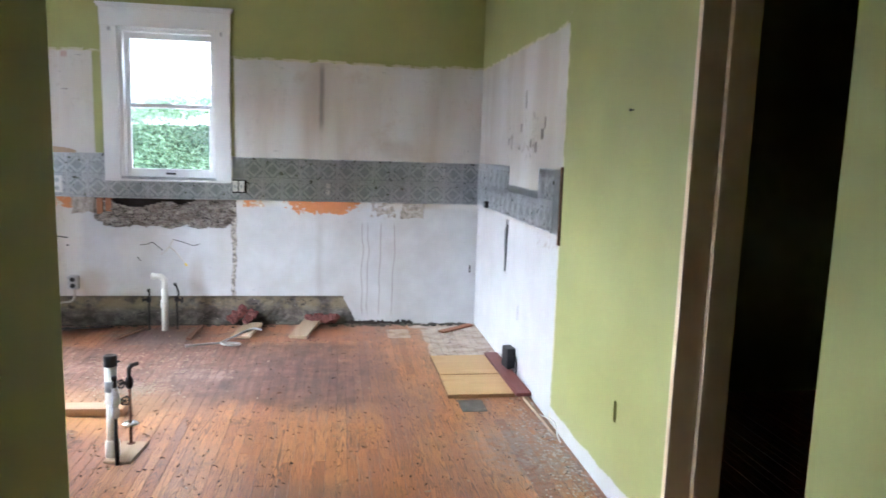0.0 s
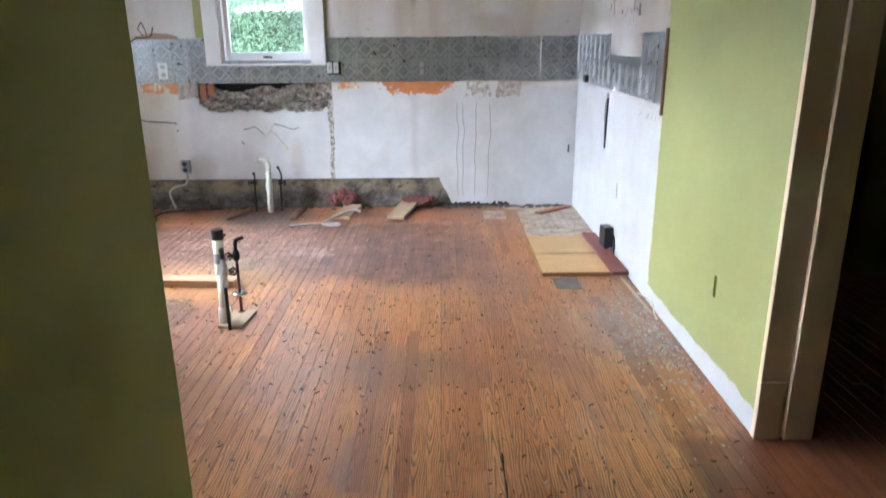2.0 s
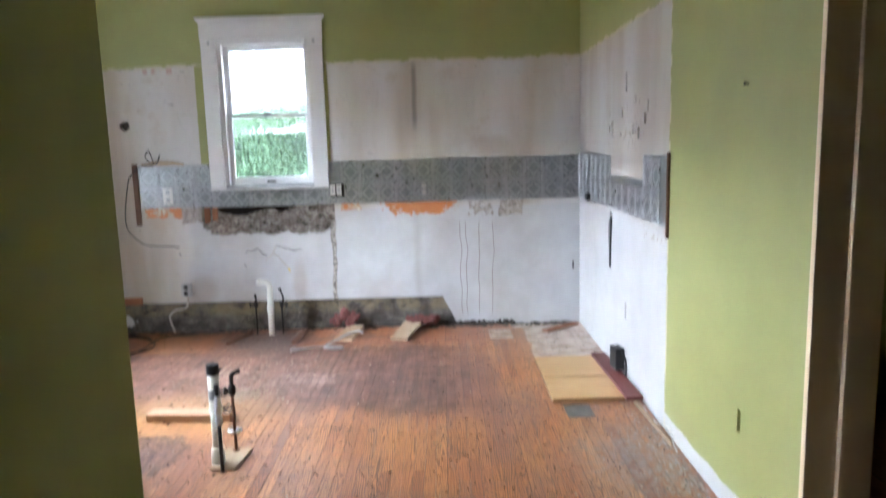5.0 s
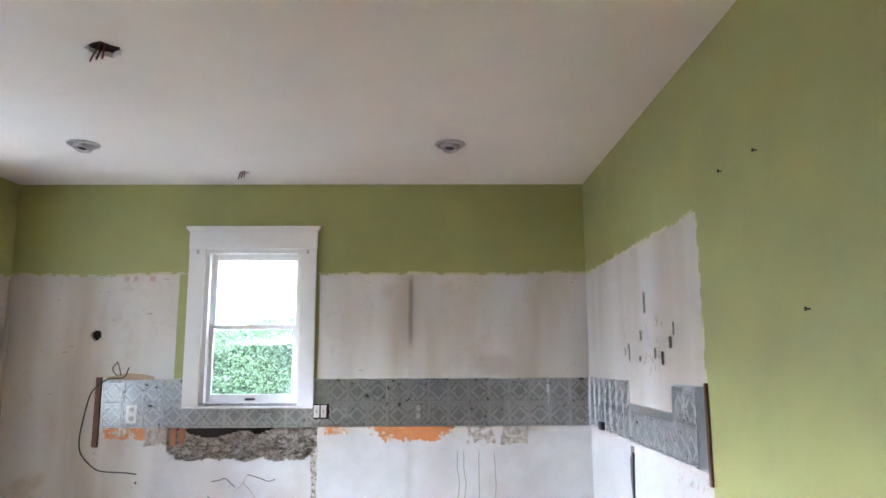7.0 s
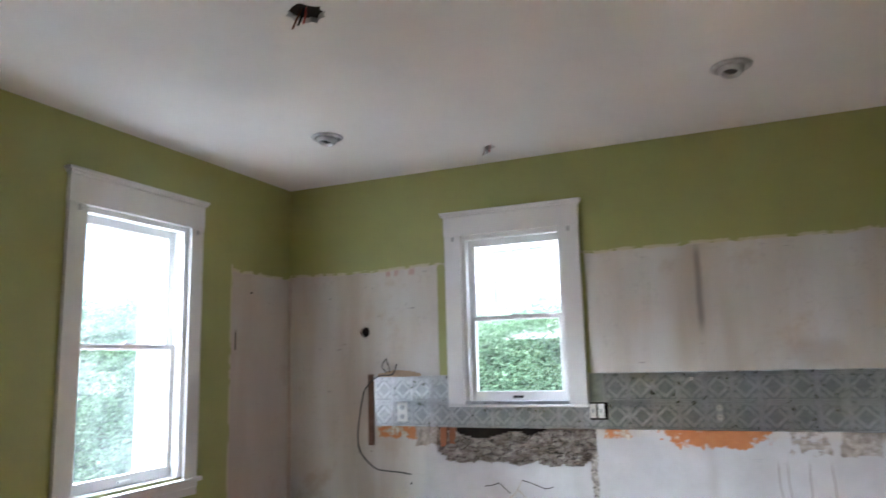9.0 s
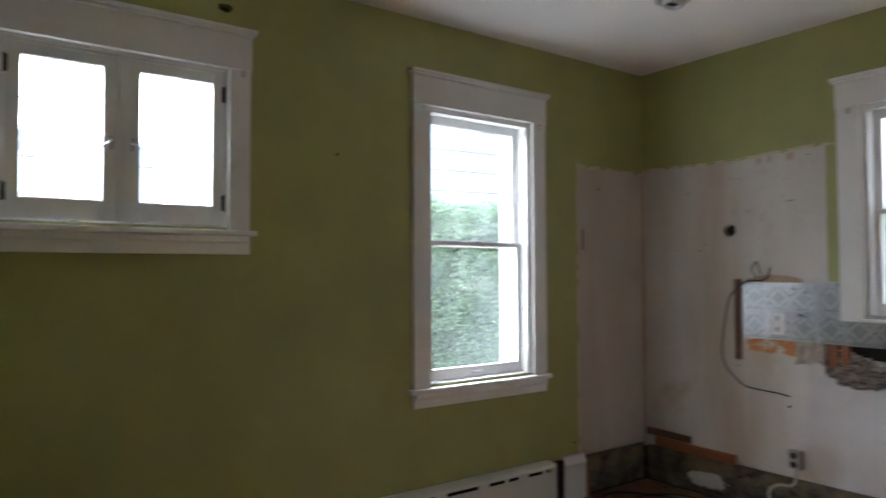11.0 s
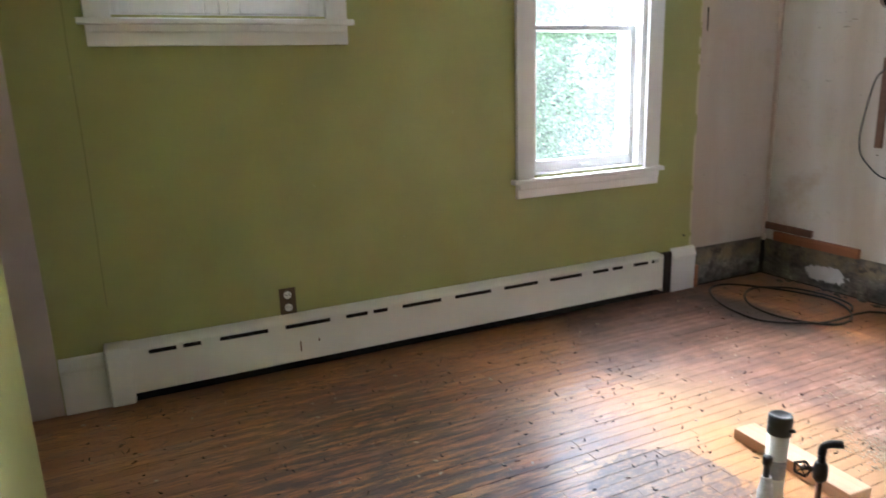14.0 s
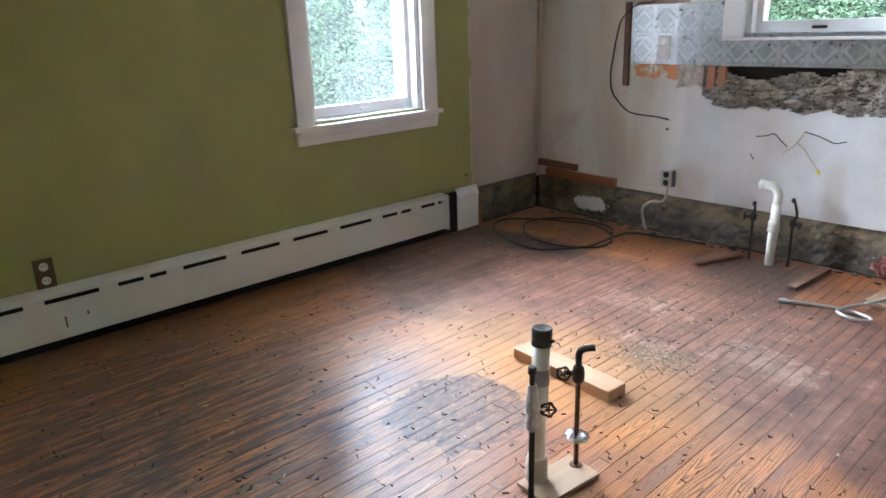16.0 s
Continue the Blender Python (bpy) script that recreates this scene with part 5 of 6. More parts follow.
for k, (x, top, lean2) in enumerate(((-0.922, 0.292, 0.0), (-0.735, 0.335, -0.018))):
    p = thing("supply_pipe", (x, 4.885, 0), "dark corroded supply pipe with a small valve by the wall", "pipe", "wall supply pipes")
    bm = B()
    tube(bm, smooth_line([(x, 4.885, -0.01), (x, 4.885, 0.20), (x + 0.004 - lean2 * 0.5, 4.885, 0.26), (x + lean2 * 0.5, 4.885, top)]), 0.0065, 8)
    part("riser", bm, M_IRON, p, "", True)
    bm = B()
    s = -1 if k == 0 else 1
    turned(bm, (x, 4.885, 0.195), (0, 0, 1), [(0.009, 0), (0.015, 0.006), (0.015, 0.034), (0.009, 0.04)], 10)
    tube(bm, [(x, 4.885, 0.215), (x + s * 0.032, 4.875, 0.215)], 0.008, 8)
    part("valve_body", bm, M_IRON, p, "", True)
    bm = B()
    handwheel(bm, (x + s * 0.036, 4.873, 0.215), (s, -0.25, 0), 0.017)
    part("handwheel", bm, M_IRON, p)
    bm = B()
    turned(bm, (x + lean2 * 0.5, 4.885, top - 0.02), (0, 0, 1), [(0.0095, 0), (0.0095, 0.018), (0.006, 0.02)], 8)
    part("nut", bm, M_IRON, p)

# ---------------------------------------------------------------- boards, wires and rubbish along the far wall
def plank_thing(name, label, mt, a, b, wide, thick, z=0.001, tilt=0.0, category="board"):
    """A loose board on the floor from a to b."""
    a, b = Vector((*a, z)), Vector((*b, z))
    bm = B()
    turn = math.degrees(math.atan2(b.y - a.y, b.x - a.x)) - 90
    box(bm, -wide / 2, wide / 2, 0, (b - a).length, 0, thick, 0.002, Matrix.Translation(a) @ pose(0, 0, 0, tilt, 0, turn))
    return solo(name, bm, mt, label, category)


plank_thing("loose_board", "pale short board laid over a hole in the floor", M_GREYBOARD, (-0.268, 4.63), (-0.215, 4.955), 0.125, 0.018, 0.001, 2.0)
plank_thing("loose_board", "pale board sloping over a hole by the wall", M_GREYBOARD, (0.117, 4.61), (0.205, 4.965), 0.125, 0.02, 0.001, 4.5)
plank_thing("loose_board", "narrow lifted strip of old flooring", M_BROWNBOARD, (-0.60, 4.60), (-0.58, 4.95), 0.036, 0.016)
plank_thing("loose_board", "short brown strip beside the floor hole", M_BROWNBOARD, (-1.06, 4.62), (-0.96, 4.88), 0.025, 0.015)
plank_thing("loose_board", "thin reddish strip of wood across the peeled floor", M_ORANGEBOARD, (1.13, 4.73), (1.39, 4.93), 0.055, 0.012, 0.002)
plank_thing("loose_board", "long thin splinter of moulding along the wall foot", M_GREYBOARD, (1.40, 3.34), (1.335, 3.62), 0.014, 0.012, 0.002)
plank_thing("loose_board", "long thin pale strip of moulding along the wall foot", M_GREYBOARD, (1.405, 2.86), (1.385, 3.36), 0.018, 0.014, 0.002)

for x, w in ((-0.30, 0.10), (0.27, 0.13)):
    ob = thing("insulation_clump", (x, 4.96, 0), "torn reddish insulation spilling from a hole in the wall foot", "insulation")
    for k in range(5):
        bm = B()
        bmesh.ops.create_icosphere(bm, subdivisions=3, radius=0.036)
        for v in bm.verts:
            v.co *= 1 + 0.7 * noise.fractal(v.co * 28 + Vector((k * 3 + x, 0, 0)), 0.9, 2.0, 4)
            v.co = Vector((x + (k - 2) * w * 0.35 + v.co.x, 4.972 + v.co.y * 0.8 - 0.02 * (k % 2), 0.055 + 0.03 * (k % 3) * (x < 0) + v.co.z * 0.9))
        part("tuft", bm, M_INSUL, ob)
rnd = random.Random(8)
ob = thing("plaster_rubble", (0.6, 4.96, 0), "dark crumbs and rubble along the broken wall foot", "rubble", kind="stuff")
bm = B()
for k in range(150):
    x = rnd.uniform(0.33, 1.40) if k % 3 else rnd.uniform(-2.2, 0.3)
    r = rnd.uniform(0.004, 0.016)
    got = bmesh.ops.create_icosphere(bm, subdivisions=1, radius=r)["verts"]
    c = Vector((x, 4.99 - abs(rnd.gauss(0, 0.035)), r * 0.4))
    for v in got:
        v.co = c + Vector((v.co.x * 1.8, v.co.y, v.co.z * 0.7)) * rnd.uniform(0.7, 1.2)
part("crumbs", bm, M_FOOT, ob)
# solid near-black blocks stand in for shaded gaps in the rubble line
bm = B()
for k in range(30):
    x = 0.44 + k * 0.017
    box(bm, x, x + 0.018, YN - 0.008 - 0.006 * rnd.random(), YN - 0.0004, 0.0, 0.014 + 0.022 * rnd.random())
part("broken_edge", bm, M_LATHSHADE, ob)

hose = thing("flexible_hose", (-0.4, 4.5, 0), "grey braided tap hose curled on the floor", "hose")
bm = B()
tube(bm, smooth_line([(-0.56, 4.435, 0.008), (-0.47, 4.475, 0.008), (-0.36, 4.50, 0.008), (-0.27, 4.485, 0.010), (-0.245, 4.44, 0.012), (-0.30, 4.41, 0.016), (-0.36, 4.435, 0.02), (-0.35, 4.49, 0.024), (-0.30, 4.60, 0.024), (-0.25, 4.70, 0.03), (-0.19, 4.76, 0.034), (-0.14, 4.74, 0.03)]), 0.0075, 8)
part("tube", bm, M_STEEL, hose, "", True)
bm = B()
tube(bm, [(-0.585, 4.425, 0.009), (-0.553, 4.438, 0.009)], 0.0105, 8)
part("end_nut", bm, M_STEEL, hose)

coil = thing("black_cable", (-1.95, 4.65, 0), "thin black cable lying in loose loops in the corner", "cable")
bm = B()
pts = []
for k in range(34):
    a = 0.6 + k * 0.36
    rx, ry = 0.32 + 0.05 * math.sin(k * 0.55), 0.25 + 0.05 * math.cos(k * 0.4)
    pts.append((-1.91 + 0.04 * math.sin(k * 0.21) + rx * math.cos(a), 4.60 + 0.05 * math.sin(k * 0.16) + ry * math.sin(a), 0.006 + 0.0012 * (k % 5)))
pts += [(-1.60, 4.84, 0.006), (-1.45, 4.90, 0.006), (-1.30, 4.93, 0.006), (-1.18, 4.945, 0.006)]
tube(bm, smooth_line(pts, 3), 0.006, 6)
part("cord", bm, M_BLACK, coil, "", True)

bm = B()
tube(bm, smooth_line([(-1.56, 4.985, 1.30), (-1.59, 4.98, 1.236), (-1.69, 4.975, 1.225), (-1.775, 4.97, 1.155), (-1.805, 4.975, 1.08), (-1.832, 4.98, 0.95), (-1.846, 4.985, 0.85), (-1.832, 4.985, 0.765), (-1.775, 4.985, 0.70), (-1.71, 4.985, 0.657), (-1.62, 4.985, 0.647), (-1.54, 4.985, 0.643), (-1.476, 4.996, 0.632)]), 0.0042, 6)
solo("hanging_wire", bm, M_BLACK, "thin black wire hanging in a loop on bare plaster", "wire", soft=True)
bm = B()
box(bm, -1.768, -1.732, YN - 0.016, YN - 0.0005, 0.80, 1.238, 0.002)
solo("wall_strip", bm, M_BROWNBOARD, "upright brown wooden strip at the end of the tin", "wood strip")
bm = B()
box(bm, -0.16, 0.16, -0.02, -0.0005, -0.020, 0.020, 0.002, pose(-2.22, YN, 0.300, 0, 1.2, 0))
solo("wall_strip", bm, M_BROWNBOARD, "short grey-brown strip of wood nailed in the corner", "wood strip")
bm = B()
box(bm, -0.26, 0.26, -0.024, -0.0005, -0.026, 0.026, 0.002, pose(-2.04, YN, 0.245, 0, 0.6, 0))
solo("wall_strip", bm, M_ORANGEBOARD, "orange strip of wood nailed above the bared footing", "wood strip")
bm = B()
turned(bm, (XW + 0.012, YN - 0.012, 0.21), (0, 0, 1), [(0.013, 0), (0.013, 1.66)], 8)
solo("corner_bead", bm, M_TAUPE, "thin taupe bead in the corner of the walls", "trim")

vine = thing("loose_wires", (-0.8, YN, 0.52), "bent grey wires with a yellow cap coming out of the plaster", "wires")
for line, r, mt in (([(-0.777, 4.997, 0.626), (-0.79, 4.98, 0.59), (-0.82, 4.975, 0.55), (-0.858, 4.98, 0.52)], 0.0035, M_CABLE),
                    ([(-0.80, 4.985, 0.575), (-0.76, 4.97, 0.55), (-0.72, 4.965, 0.50), (-0.683, 4.965, 0.455)], 0.0042, M_CABLE)):
    bm = B()
    tube(bm, smooth_line(line), r, 6)
    part("wire", bm, mt, vine, "", True)
bm = B()
turned(bm, (-0.690, 4.965, 0.462), (0.55, 0, -0.83), [(0.005, 0), (0.008, 0.006), (0.007, 0.018), (0.003, 0.024)], 8)
part("wire_nut", bm, M_YELLOW, vine, "yellow wire cap")
for line in ([(-1.0, 0.585), (-0.95, 0.592), (-0.915, 0.604), (-0.88, 0.575), (-0.85, 0.55)], [(-0.777, 0.626), (-0.72, 0.612), (-0.68, 0.598), (-0.64, 0.585), (-0.594, 0.597)], [(-1.02, 0.50), (-1.0, 0.47)]):
    bm = B()
    tube(bm, smooth_line([(x, YN + 0.001, z) for x, z in line]), 0.003, 5)
    part("crack", bm, M_LATHSHADE, wall_n, "fine dark crack in the plaster")
bm = B()
tube(bm, smooth_line([(-1.64, 4.992, 1.335), (-1.665, 4.985, 1.29), (-1.635, 4.985, 1.245)]), 0.003, 5)
tube(bm, smooth_line([(-1.64, 4.992, 1.335), (-1.62, 4.985, 1.29), (-1.61, 4.985, 1.25)]), 0.003, 5)
solo("wire_loop", bm, M_IRON, "small dark wire loop above the tin", "wire")
bm = B()
for k in range(24):
    u = -1.70 + k * 0.0125
    box(bm, u, u + 0.0135, YN - 0.004 - 0.003 * rnd.random(), YN - 0.0003, 1.220, 1.238 + 0.020 * math.sin(k / 23 * math.pi) + 0.006 * rnd.random())
part("torn_paper", bm, M_GREYBOARD, wall_n, "torn tan paper edge above the tin")

# ---------------------------------------------------------------- panels and box by the white wall
def ply(name, label, x0, x1, y0, y1, turn):
    ob = thing(name, ((x0 + x1) / 2, (y0 + y1) / 2, 0), label, "wood panel", "plywood panels on the floor")
    bm = B()
    cx, cy = (x0 + x1) / 2, (y0 + y1) / 2
    box(bm, x0 - cx, x1 - cx, y0 - cy, y1 - cy, 0.001, 0.020, 0.001, pose(cx, cy, 0, 0, 0, turn))
    part("core", bm, M_PLYEDGE, ob, "darker layered edge")
    bm = B()
    box(bm, x0 - cx + 0.001, x1 - cx - 0.001, y0 - cy + 0.001, y1 - cy - 0.001, 0.0195, 0.0225, 0.0006, pose(cx, cy, 0, 0, 0, turn))
    part("face", bm, M_PLY, ob)
    return ob


ply("loose_plywood", "yellow plywood panel lying on the floor", 0.975, 1.355, 3.735, 4.105, 1.0)
ply("loose_plywood", "yellow plywood panel with a stained near edge, on the floor", 0.975, 1.345, 3.395, 3.722, 0.0)
bm = B()
box(bm, 1.135, 1.165, 3.724, 3.734, 0.001, 0.018)
solo("wood_chip", bm, M_LATHSHADE, "dark chip stuck between two plywood panels", "wood chip")
plank_thing("red_board", "dull red painted board lying over the plywood edge", M_REDBOARD, (1.378, 3.345), (1.362, 4.10), 0.085, 0.018, 0.023)
bm = B()
box(bm, 1.02, 1.15, 3.20, 3.36, 0.0008, 0.004, 0.001)
solo("metal_patch", bm, M_SHEET, "thin grey sheet patch in the floor", "sheet patch")
bb = thing("black_box", (1.398, 3.76, 0), "small black box on a short pipe beside the white wall", "electrical box")
bm = B()
box(bm, -0.026, 0.026, -0.045, 0.045, 0.055, 0.175, 0.004, pose(1.392, 3.76, 0, 0, 0, 8))
part("housing", bm, M_BLACK, bb)
bm = B()
tube(bm, [(1.395, 3.755, 0.0), (1.394, 3.757, 0.058)], 0.012, 8)
part("stem", bm, M_IRON, bb)
bm = B()
tube(bm, smooth_line([(1.41, 3.72, 0.15), (1.418, 3.68, 0.12), (1.415, 3.66, 0.05), (1.40, 3.64, 0.006)]), 0.005, 6)
part("cord", bm, M_BLACK, bb, "", True)
bm = B()
tube(bm, smooth_line([(1.405, 3.30, 0.006), (1.40, 3.12, 0.012), (1.395, 2.98, 0.05), (1.398, 2.88, 0.065), (1.400, 2.83, 0.02), (1.405, 2.80, 0.004)]), 0.0032, 6)
solo("pale_wire", bm, M_OUTLET, "thin pale wire curling up from the floor edge", "wire", soft=True)


# ---------------------------------------------------------------- tacks, chips and dust on the floor
def scatter(name, label, mt, n, seed, where, shape, bent=False):
    rnd = random.Random(seed)
    vs, fs = [], []
    for k in range(n):
        x, y = where(rnd)
        a, sx, sy, sz, tip = shape(rnd)
        m = Matrix.Translation((x, y, 0.0006)) @ Euler((0, tip, a)).to_matrix().to_4x4()
        limbs = [m]
        if bent:
            limbs.append(m @ Matrix.Translation((sx * 0.45, 0, 0)) @ Euler((0, rnd.uniform(-1.3, -0.2), rnd.uniform(-1.6, 1.6))).to_matrix().to_4x4() @ Matrix.Translation((sx * 0.35, 0, 0)))
        for m in limbs:
            b = len(vs)
            for dx, dy, dz in ((-1, -1, 0), (1, -1, 0), (1, 1, 0), (-1, 1, 0), (-0.8, -0.7, 1), (0.8, -0.7, 1), (0.7, 0.8, 1), (-0.7, 0.7, 1)):
                vs.append(m @ Vector((dx * sx * 0.5, dy * sy * 0.5, dz * sz)))
            fs += [tuple(b + i for i in f) for f in ((4, 5, 6, 7), (0, 1, 5, 4), (1, 2, 6, 5), (2, 3, 7, 6), (3, 0, 4, 7))]
    me = bpy.data.meshes.new(name)
    me.from_pydata(vs, [], fs)
    me.materials.append(mt)
    return tagged(new(name, me), label, "debris", kind="stuff")


def clear(x, y):
    return XW + 0.1 < x < XE - 0.05 and (1.3 < y < 4.9 or (HALL_X + 0.06 < x and 0.4 < y < 1.3)) and not (0.95 < x and 3.38 < y < 4.12)


def anywhere(rnd):
    while True:
        x, y = rnd.uniform(XW, XE), rnd.uniform(0.5, 4.9)
        if clear(x, y):
            return x, y


def in_rows(rnd):
    while True:
        x = XW + STRIP_W * (rnd.randrange(83) + 0.5) + rnd.gauss(0, 0.012)
        y = 0.5 + 0.155 * rnd.randrange(28) + rnd.gauss(0, 0.035)
        if clear(x, y) and (y < 3.35 or rnd.random() < 0.35):
            return x, y


STRIP_W = 0.0455
scatter("floor_tacks", "bent dark tacks and staples left in the floor", M_IRON, 1250, 3, in_rows,
        lambda r: (r.uniform(0, 6.3), r.uniform(0.006, 0.012), r.uniform(0.0015, 0.0027), r.uniform(0.0016, 0.0036), r.uniform(-0.5, 0.2)), True)
scatter("dark_crumbs", "dark crumbs and splinters on the floor", M_BROWNBOARD, 420, 6, anywhere,
        lambda r: (r.uniform(0, 6.3), r.uniform(0.003, 0.024), r.uniform(0.0012, 0.0035), r.uniform(0.001, 0.004), 0))
scatter("pale_chips", "pale plaster chips and splinters on the floor", M_DEBRIS, 240, 7, anywhere,
        lambda r: (r.uniform(0, 6.3), r.uniform(0.004, 0.018), r.uniform(0.003, 0.009), r.uniform(0.001, 0.005), 0))
near_sink = lambda rnd: (rnd.gauss(-0.72, 0.28), min(4.9, rnd.gauss(4.05, 0.35)))
scatter("sink_rubble", "pale flakes and splinters where cupboards stood", M_DEBRIS, 520, 9, near_sink,
        lambda r: (r.uniform(0, 6.3), r.uniform(0.003, 0.018), r.uniform(0.0015, 0.005), r.uniform(0.001, 0.004), 0))
scatter("saw_dust", "small heap of sawdust and chips on the floor", M_DEBRIS, 900, 10, lambda rnd: (rnd.gauss(-0.68, 0.085), rnd.gauss(3.63, 0.06)),
        lambda r: (r.uniform(0, 6.3), r.uniform(0.002, 0.008), r.uniform(0.0012, 0.004), r.uniform(0.001, 0.004), 0))
scatter("wall_dust", "grey plaster crumbs along the wall foot", M_DUST, 420, 11, lambda rnd: (XE - 0.02 - abs(rnd.gauss(0, 0.10)), rnd.gauss(2.65, 0.38)),
        lambda r: (r.uniform(0, 6.3), r.uniform(0.003, 0.014), r.uniform(0.003, 0.009), r.uniform(0.001, 0.004), 0))
# dark worn grooves between strips
bm = B()
for x, y0, y1 in ((0.625, 1.30, 1.78),):
    n = 30
    for i in range(n):
        a, b = y0 + (y1 - y0) * i / n, y0 + (y1 - y0) * (i + 1) / n
        w = 0.0008 + 0.006 * abs(noise.noise(Vector((x * 9, a * 14, 1))))
        c = x + 0.004 * noise.noise(Vector((a * 9, x, 4))) + 0.010 * noise.noise(Vector((a * 2, x, 7)))
        box(bm, c - w, c + w, a, b + 0.004, -0.002, 0.0012)
tagged(solo("floor_gouge", bm, M_SUB, "dark splintered groove worn along a floor strip", "floor damage"), kind="stuff")


# ---------------------------------------------------------------- outdoors
# ground hidden from the camera, its pale colour added to light the ceiling
ground = B()
quad(ground, (-400, -400, -0.75), (400, -400, -0.75), (400, 400, -0.75), (-400, 400, -0.75))
solo("ground", ground, M_BOUNCE, "unseen ground made pale to bounce light in at the windows", "ground", "structure")


def hedge(name, label, x0, x1, y0, y1, top, seed, count, size, uneven):
    """A clipped or wild hedge: dark inside, thousands of leaves on its skin."""
    rnd = random.Random(seed)
    h = thing(name, ((x0 + x1) / 2, (y0 + y1) / 2, -0.75), label, "hedge")
    z0 = -0.75

    def roof(x, y):
        return top + uneven * (noise.noise(Vector((x * 0.9, y * 0.9, seed))) + 0.5 * noise.noise(Vector((x * 2.3, y * 2.3, seed))))

    # inner boxes nearly black: shade between the leaves is put into their colour
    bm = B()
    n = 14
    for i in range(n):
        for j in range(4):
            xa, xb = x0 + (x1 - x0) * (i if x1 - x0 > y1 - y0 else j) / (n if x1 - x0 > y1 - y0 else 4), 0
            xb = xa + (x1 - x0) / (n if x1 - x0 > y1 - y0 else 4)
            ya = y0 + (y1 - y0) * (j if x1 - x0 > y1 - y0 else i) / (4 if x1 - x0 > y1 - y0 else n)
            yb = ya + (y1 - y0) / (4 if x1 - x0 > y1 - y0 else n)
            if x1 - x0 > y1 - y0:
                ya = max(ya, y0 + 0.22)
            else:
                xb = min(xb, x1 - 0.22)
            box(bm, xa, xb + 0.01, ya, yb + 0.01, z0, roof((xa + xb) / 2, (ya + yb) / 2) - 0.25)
    part("branches", bm, M_CORE, h, "dark core boxes, the shade between leaves put into their colour")
    vs, fs = [], []
    for k in range(count):
        face = rnd.random()
        x, y = rnd.uniform(x0, x1), rnd.uniform(y0, y1)
        z = rnd.uniform(0.0, 1.0)
        t = roof(x, y)
        if face < 0.25:
            z = t + rnd.gauss(0, 0.06)
        else:
            z = z0 + (t - z0) * z
            deep = abs(rnd.gauss(0, 0.10)) - 0.02
            if x1 - x0 > y1 - y0:
                y = y0 + deep - 0.10 * noise.noise(Vector((x * 2.4, z * 2.4, seed)))
            else:
                x = x1 - deep + 0.10 * noise.noise(Vector((y * 2.4, z * 2.4, seed)))
        s = size * rnd.uniform(0.6, 1.3)
        m = Euler((rnd.uniform(-1.2, 1.2), rnd.uniform(-1.2, 1.2), rnd.uniform(0, 6.3))).to_matrix()
        b = len(vs)
        for p in ((0, -1, 0), (0.5, 0, 0.15), (0, 1, -0.1), (-0.5, 0, 0.15)):
            vs.append(Vector((x, y, z)) + m @ (Vector(p) * s))
        fs += [(b, b + 1, b + 2), (b, b + 2, b + 3)]
    me = bpy.data.meshes.new("leaves")
    me.from_pydata(vs, [], fs)
    me.materials.append(M_LEAF)
    lv = new("leaves", me)
    lv.parent = h
    lv.matrix_parent_inverse = h.matrix_basis.inverted()
    tagged(lv, "dense small green leaves", kind="stuff")
    return h


hedge("hedge", "tall dense green hedge along the side yard", -5.6, -4.7, 3.4, 9.5, 1.85, 4, 150000, 0.018, 0.12)
hedge("hedge", "bushy uneven green hedge behind the house", -4.2, 1.8, 7.4, 8.6, 1.72, 9, 210000, 0.0145, 0.28)


def clapboards(bm, place, u0, u1, v0, v1, step=0.16):
    v = v0
    while v < v1 - 1e-6:
        t = min(v + step, v1)
        quad(bm, place(u0, v, -0.02), place(u1, v, -0.02), place(u1, t, 0), place(u0, t, 0))
        quad(bm, place(u0, v, 0.0), place(u1, v, 0.0), place(u1, v, -0.02), place(u0, v, -0.02))
        v = t


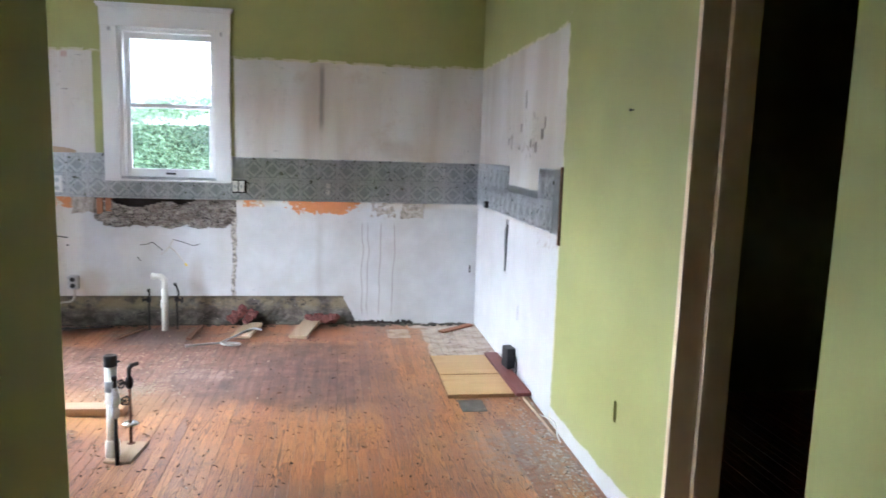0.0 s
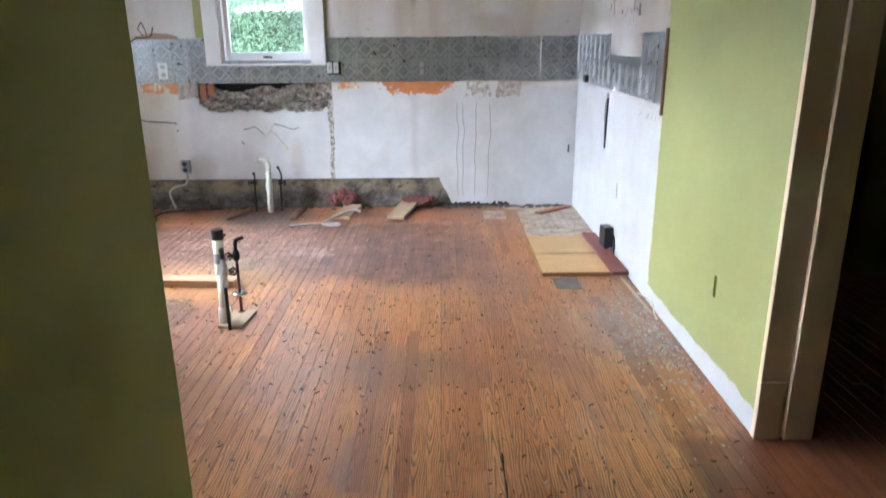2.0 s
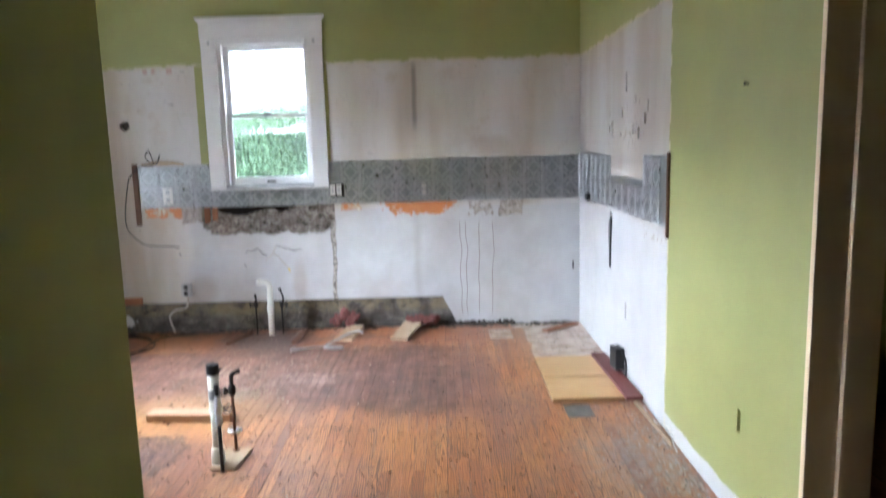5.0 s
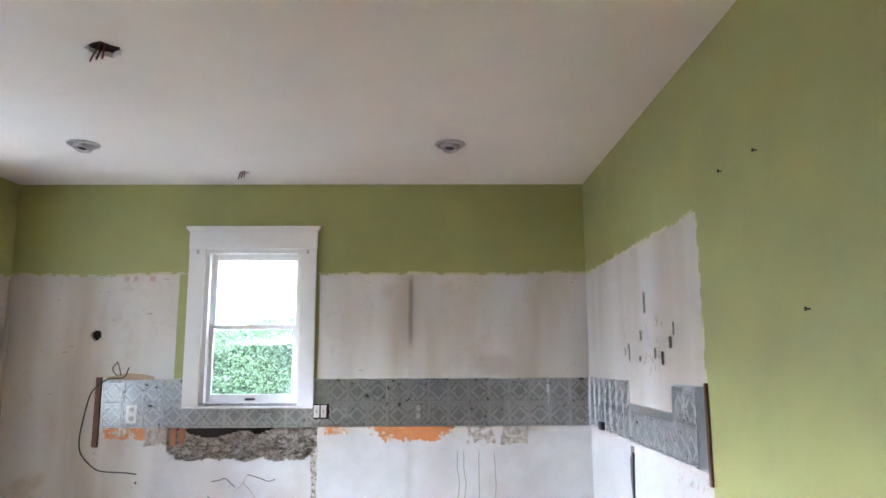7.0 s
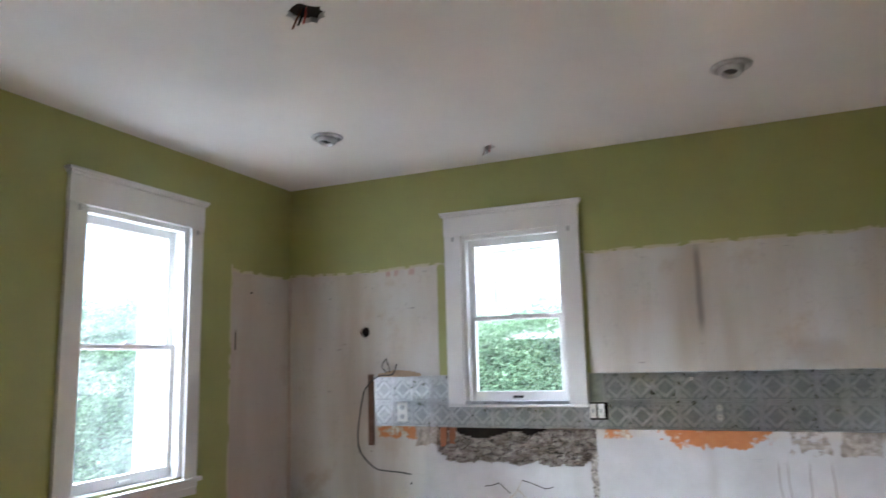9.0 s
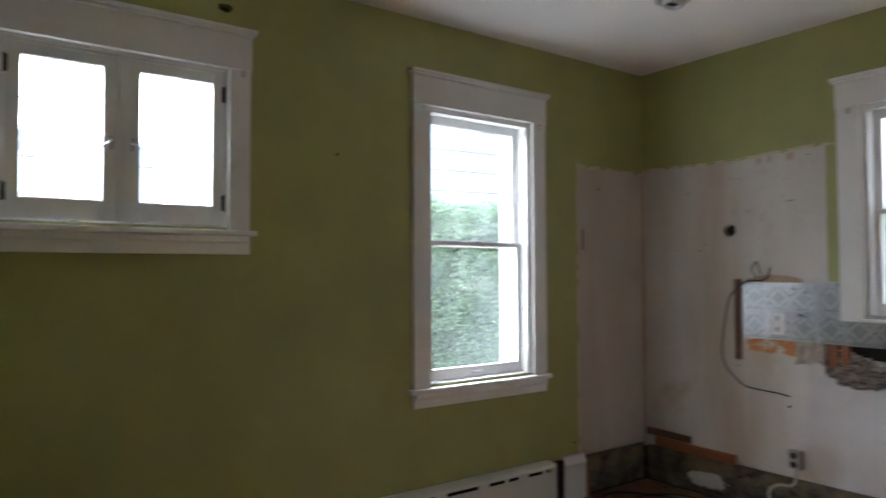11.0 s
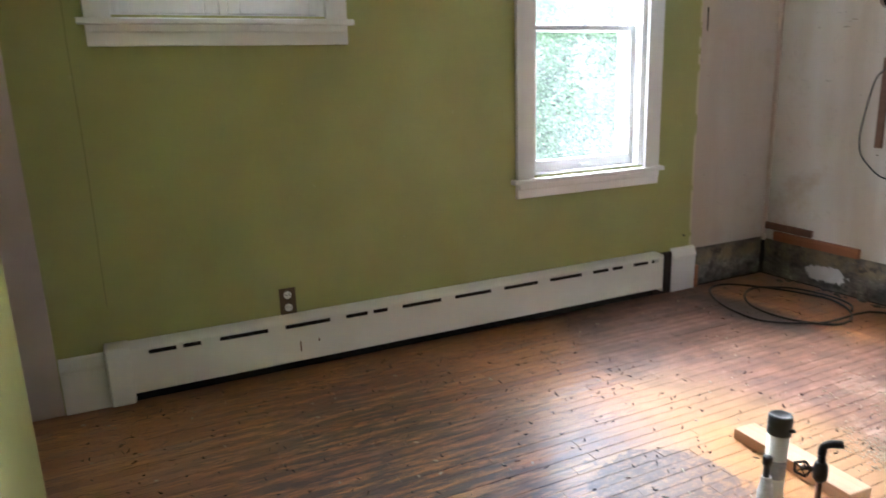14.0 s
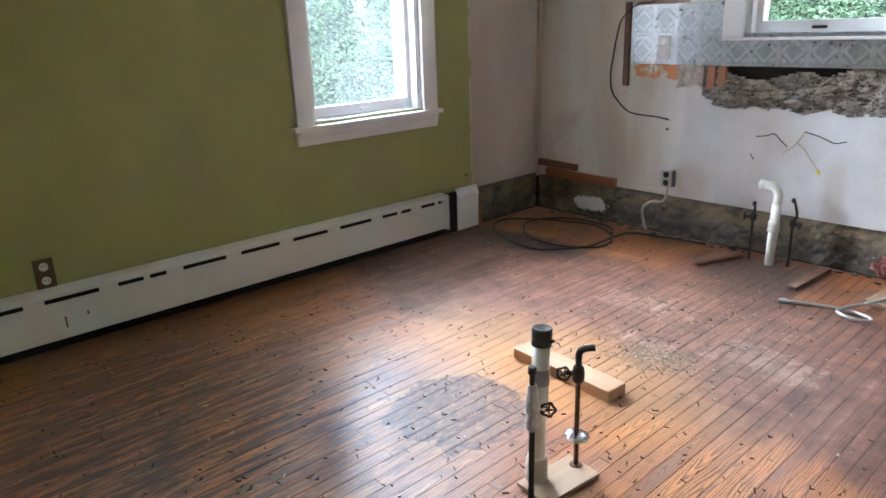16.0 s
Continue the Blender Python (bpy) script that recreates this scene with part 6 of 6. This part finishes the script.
def house(name, label, place, u0, u1, z0, z1, ridge, deep, panes):
    """A neighbour's house: boarded front, gable or eaves roof, windows with bars."""
    h = thing(name, place((u0 + u1) / 2, z0, deep / 2), label, "house")
    bm = B()
    clapboards(bm, place, u0, u1, z0, z1)
    for a, b in ((u0, u0), (u1, u1)):
        quad(bm, place(a, z0, 0), place(a, z1, 0), place(b, z1, deep), place(b, z0, deep))
    quad(bm, place(u0, z0, deep), place(u1, z0, deep), place(u1, z1, deep), place(u0, z1, deep))
    part("wall", bm, M_SIDING, h)
    bm = B()
    m = deep / 2
    for a, b in ((-0.4, m), (deep + 0.4, m)):
        z = z1 - 0.1
        for dz in (0, 0.12):
            quad(bm, place(u0 - 0.4, z + dz, a), place(u1 + 0.4, z + dz, a), place(u1 + 0.4, ridge + dz, b), place(u0 - 0.4, ridge + dz, b))
        quad(bm, place(u0 - 0.4, z, a), place(u1 + 0.4, z, a), place(u1 + 0.4, z + 0.12, a), place(u0 - 0.4, z + 0.12, a))
    for u in (u0, u1):
        bm.faces.new([bm.verts.new(place(u, z1, 0)), bm.verts.new(place(u, z1, deep)), bm.verts.new(place(u, ridge, m))])
    part("roof", bm, M_ROOF, h, "grey shingled roof")
    for a, b, c, d, nu, nv in panes:
        bm = B()
        bar(bm, place, a - 0.1, b + 0.1, c - 0.1, c, -0.06, 0, 0)
        bar(bm, place, a - 0.1, b + 0.1, d, d + 0.1, -0.06, 0, 0)
        bar(bm, place, a - 0.1, a, c, d, -0.06, 0, 0)
        bar(bm, place, b, b + 0.1, c, d, -0.06, 0, 0)
        for i in range(1, nu):
            u = a + (b - a) * i / nu
            bar(bm, place, u - 0.03, u + 0.03, c, d, -0.045, -0.022, 0)
        for j in range(1, nv):
            v = c + (d - c) * j / nv
            bar(bm, place, a, b, v - 0.02, v + 0.02, -0.045, -0.022, 0)
        w = part("window", bm, M_SIDING, h)
        bm = B()
        bar(bm, place, a, b, c, d, -0.03, -0.02, 0)
        part("pane", bm, M_DARKPANE, w, "dark glass")
    return h


house("neighbour_house", "white boarded house with barred windows, behind a hedge", lambda u, v, w: (u, 12.5 + w, v), -9.0, 7.0, -0.75, 5.6, 8.0, 7.0,
      [(-3.47, -2.5, 2.15, 3.2, 3, 2)])
house("neighbour_house", "pale low house with a grey roof across the yard", lambda u, v, w: (-13.0 - w, u, v), -5.0, 3.6, -0.75, 2.6, 3.7, 6.0, [])
porch = thing("porch", (-3.9, 2.6, -0.75), "white painted porch post with a beam to the house wall", "porch")
bm = B()
box(bm, -4.0, -3.8, 2.50, 2.70, -0.75, 1.95, 0.008)
part("post", bm, M_SIDING, porch)
bm = B()
box(bm, -4.02, -3.78, 2.48, 2.72, 1.80, 1.86, 0.006)
part("collar", bm, M_SIDING, porch)
bm = B()
box(bm, -4.05, XW - 0.24, 2.51, 2.69, 1.95, 2.20, 0.008)
part("beam", bm, M_SIDING, porch)
bm = B()
box(bm, -4.0, -3.8, 5.20, 5.42, -0.75, 3.2, 0.008)
solo("porch_post", bm, M_SIDING, "square white painted post outside the tall window", "post")

bm = B()
for z in (2.9, 3.25, 3.6):
    tube(bm, [(-9.0, y, z - 0.25 * math.sin(math.pi * (y + 6) / 22)) for y in range(-6, 17, 2)], 0.012, 5)
solo("power_cable", bm, M_BLACK, "thin overhead cables across the yard", "cable")


# ---------------------------------------------------------------- oak strip floor
floor = thing("floor", (0, 3, 0), "worn oak strip floor, stained and scattered with tacks", "floor", kind="structure")
bm = B()
box(bm, XW - 0.19, 3.65, -2.3, YN + 0.05, -0.12, -0.016)
part("subfloor", bm, M_SUB, floor)
STRIP = 0.0455


def strip_mesh(name, length):
    """A strip with eased long edges, its top at zero, its near end at the origin."""
    bm = B()
    w, e = STRIP / 2 - 0.0004, 0.0007
    sec = [(-w, -0.0155), (-w, -0.0010), (-w + e, 0.0), (w - e, 0.0), (w, -0.0010), (w, -0.0155)]
    rings(bm, [[(x, 0.0005, z) for x, z in sec], [(x, length - 0.0007, z) for x, z in sec]])
    bmesh.ops.recalc_face_normals(bm, faces=bm.faces)
    return mesh_of(name, bm, M_OAK)


STRIP_MESHES = {}
rest_v, rest_f = [], []


def lay(x, y, length, single):
    key = round(length, 2)
    lift = -0.0008 * random.Random(int(x * 9973 + y * 773)).random()
    if single:
        if key not in STRIP_MESHES:
            STRIP_MESHES[key] = strip_mesh("plank", key)
        ob = new("plank", STRIP_MESHES[key])
        ob.location = (x, y, lift)
        ob.parent = floor
        ob.matrix_parent_inverse = floor.matrix_basis.inverted()
        return
    w, b = STRIP / 2 - 0.0006, len(rest_v)
    rest_v.extend([(x - w, y, -0.0155), (x + w, y, -0.0155), (x + w, y + length - 0.0012, -0.0155), (x - w, y + length - 0.0012, -0.0155),
                   (x - w, y, lift), (x + w, y, lift), (x + w, y + length - 0.0012, lift), (x - w, y + length - 0.0012, lift)])
    rest_f.extend([(b + 4, b + 5, b + 6, b + 7), (b, b + 1, b + 5, b + 4), (b + 1, b + 2, b + 6, b + 5), (b + 2, b + 3, b + 7, b + 6), (b + 3, b, b + 4, b + 7)])


rnd = random.Random(12)
made = 0
n_cols = int((3.6 - XW) / STRIP)
for c in range(n_cols):
    x = XW + STRIP * (c + 0.5)
    south = 0.3 if x < HALL_X else (-2.2 if x < XE else -0.2)
    north_end = YN if x < XE else 3.4
    y = south
    cuts = [4.55] if x < 0.66 else []
    while y < north_end - 1e-4:
        length = round(rnd.choice((0.7, 0.9, 1.1, 1.3, 1.5, 0.5)) if y > south else rnd.uniform(0.3, 1.2), 1)
        end = y + length
        for cut in cuts:
            if y < cut - 0.01 < end + 0.2:
                end = cut if cut - y > 0.05 else end
        if north_end - end < 0.3:
            end = north_end
        near = -1.35 < x < XE and end > 0.8 and y < 4.6 and made < 300
        lay(x, y, end - y, near)
        made += near
        y = end
me = bpy.data.meshes.new("far_planks")
me.from_pydata(rest_v, [], rest_f)
me.materials.append(M_OAK)
far = new("plank_rows", me)
far.parent = floor
far.matrix_parent_inverse = floor.matrix_basis.inverted()
tagged(far, kind="stuff")
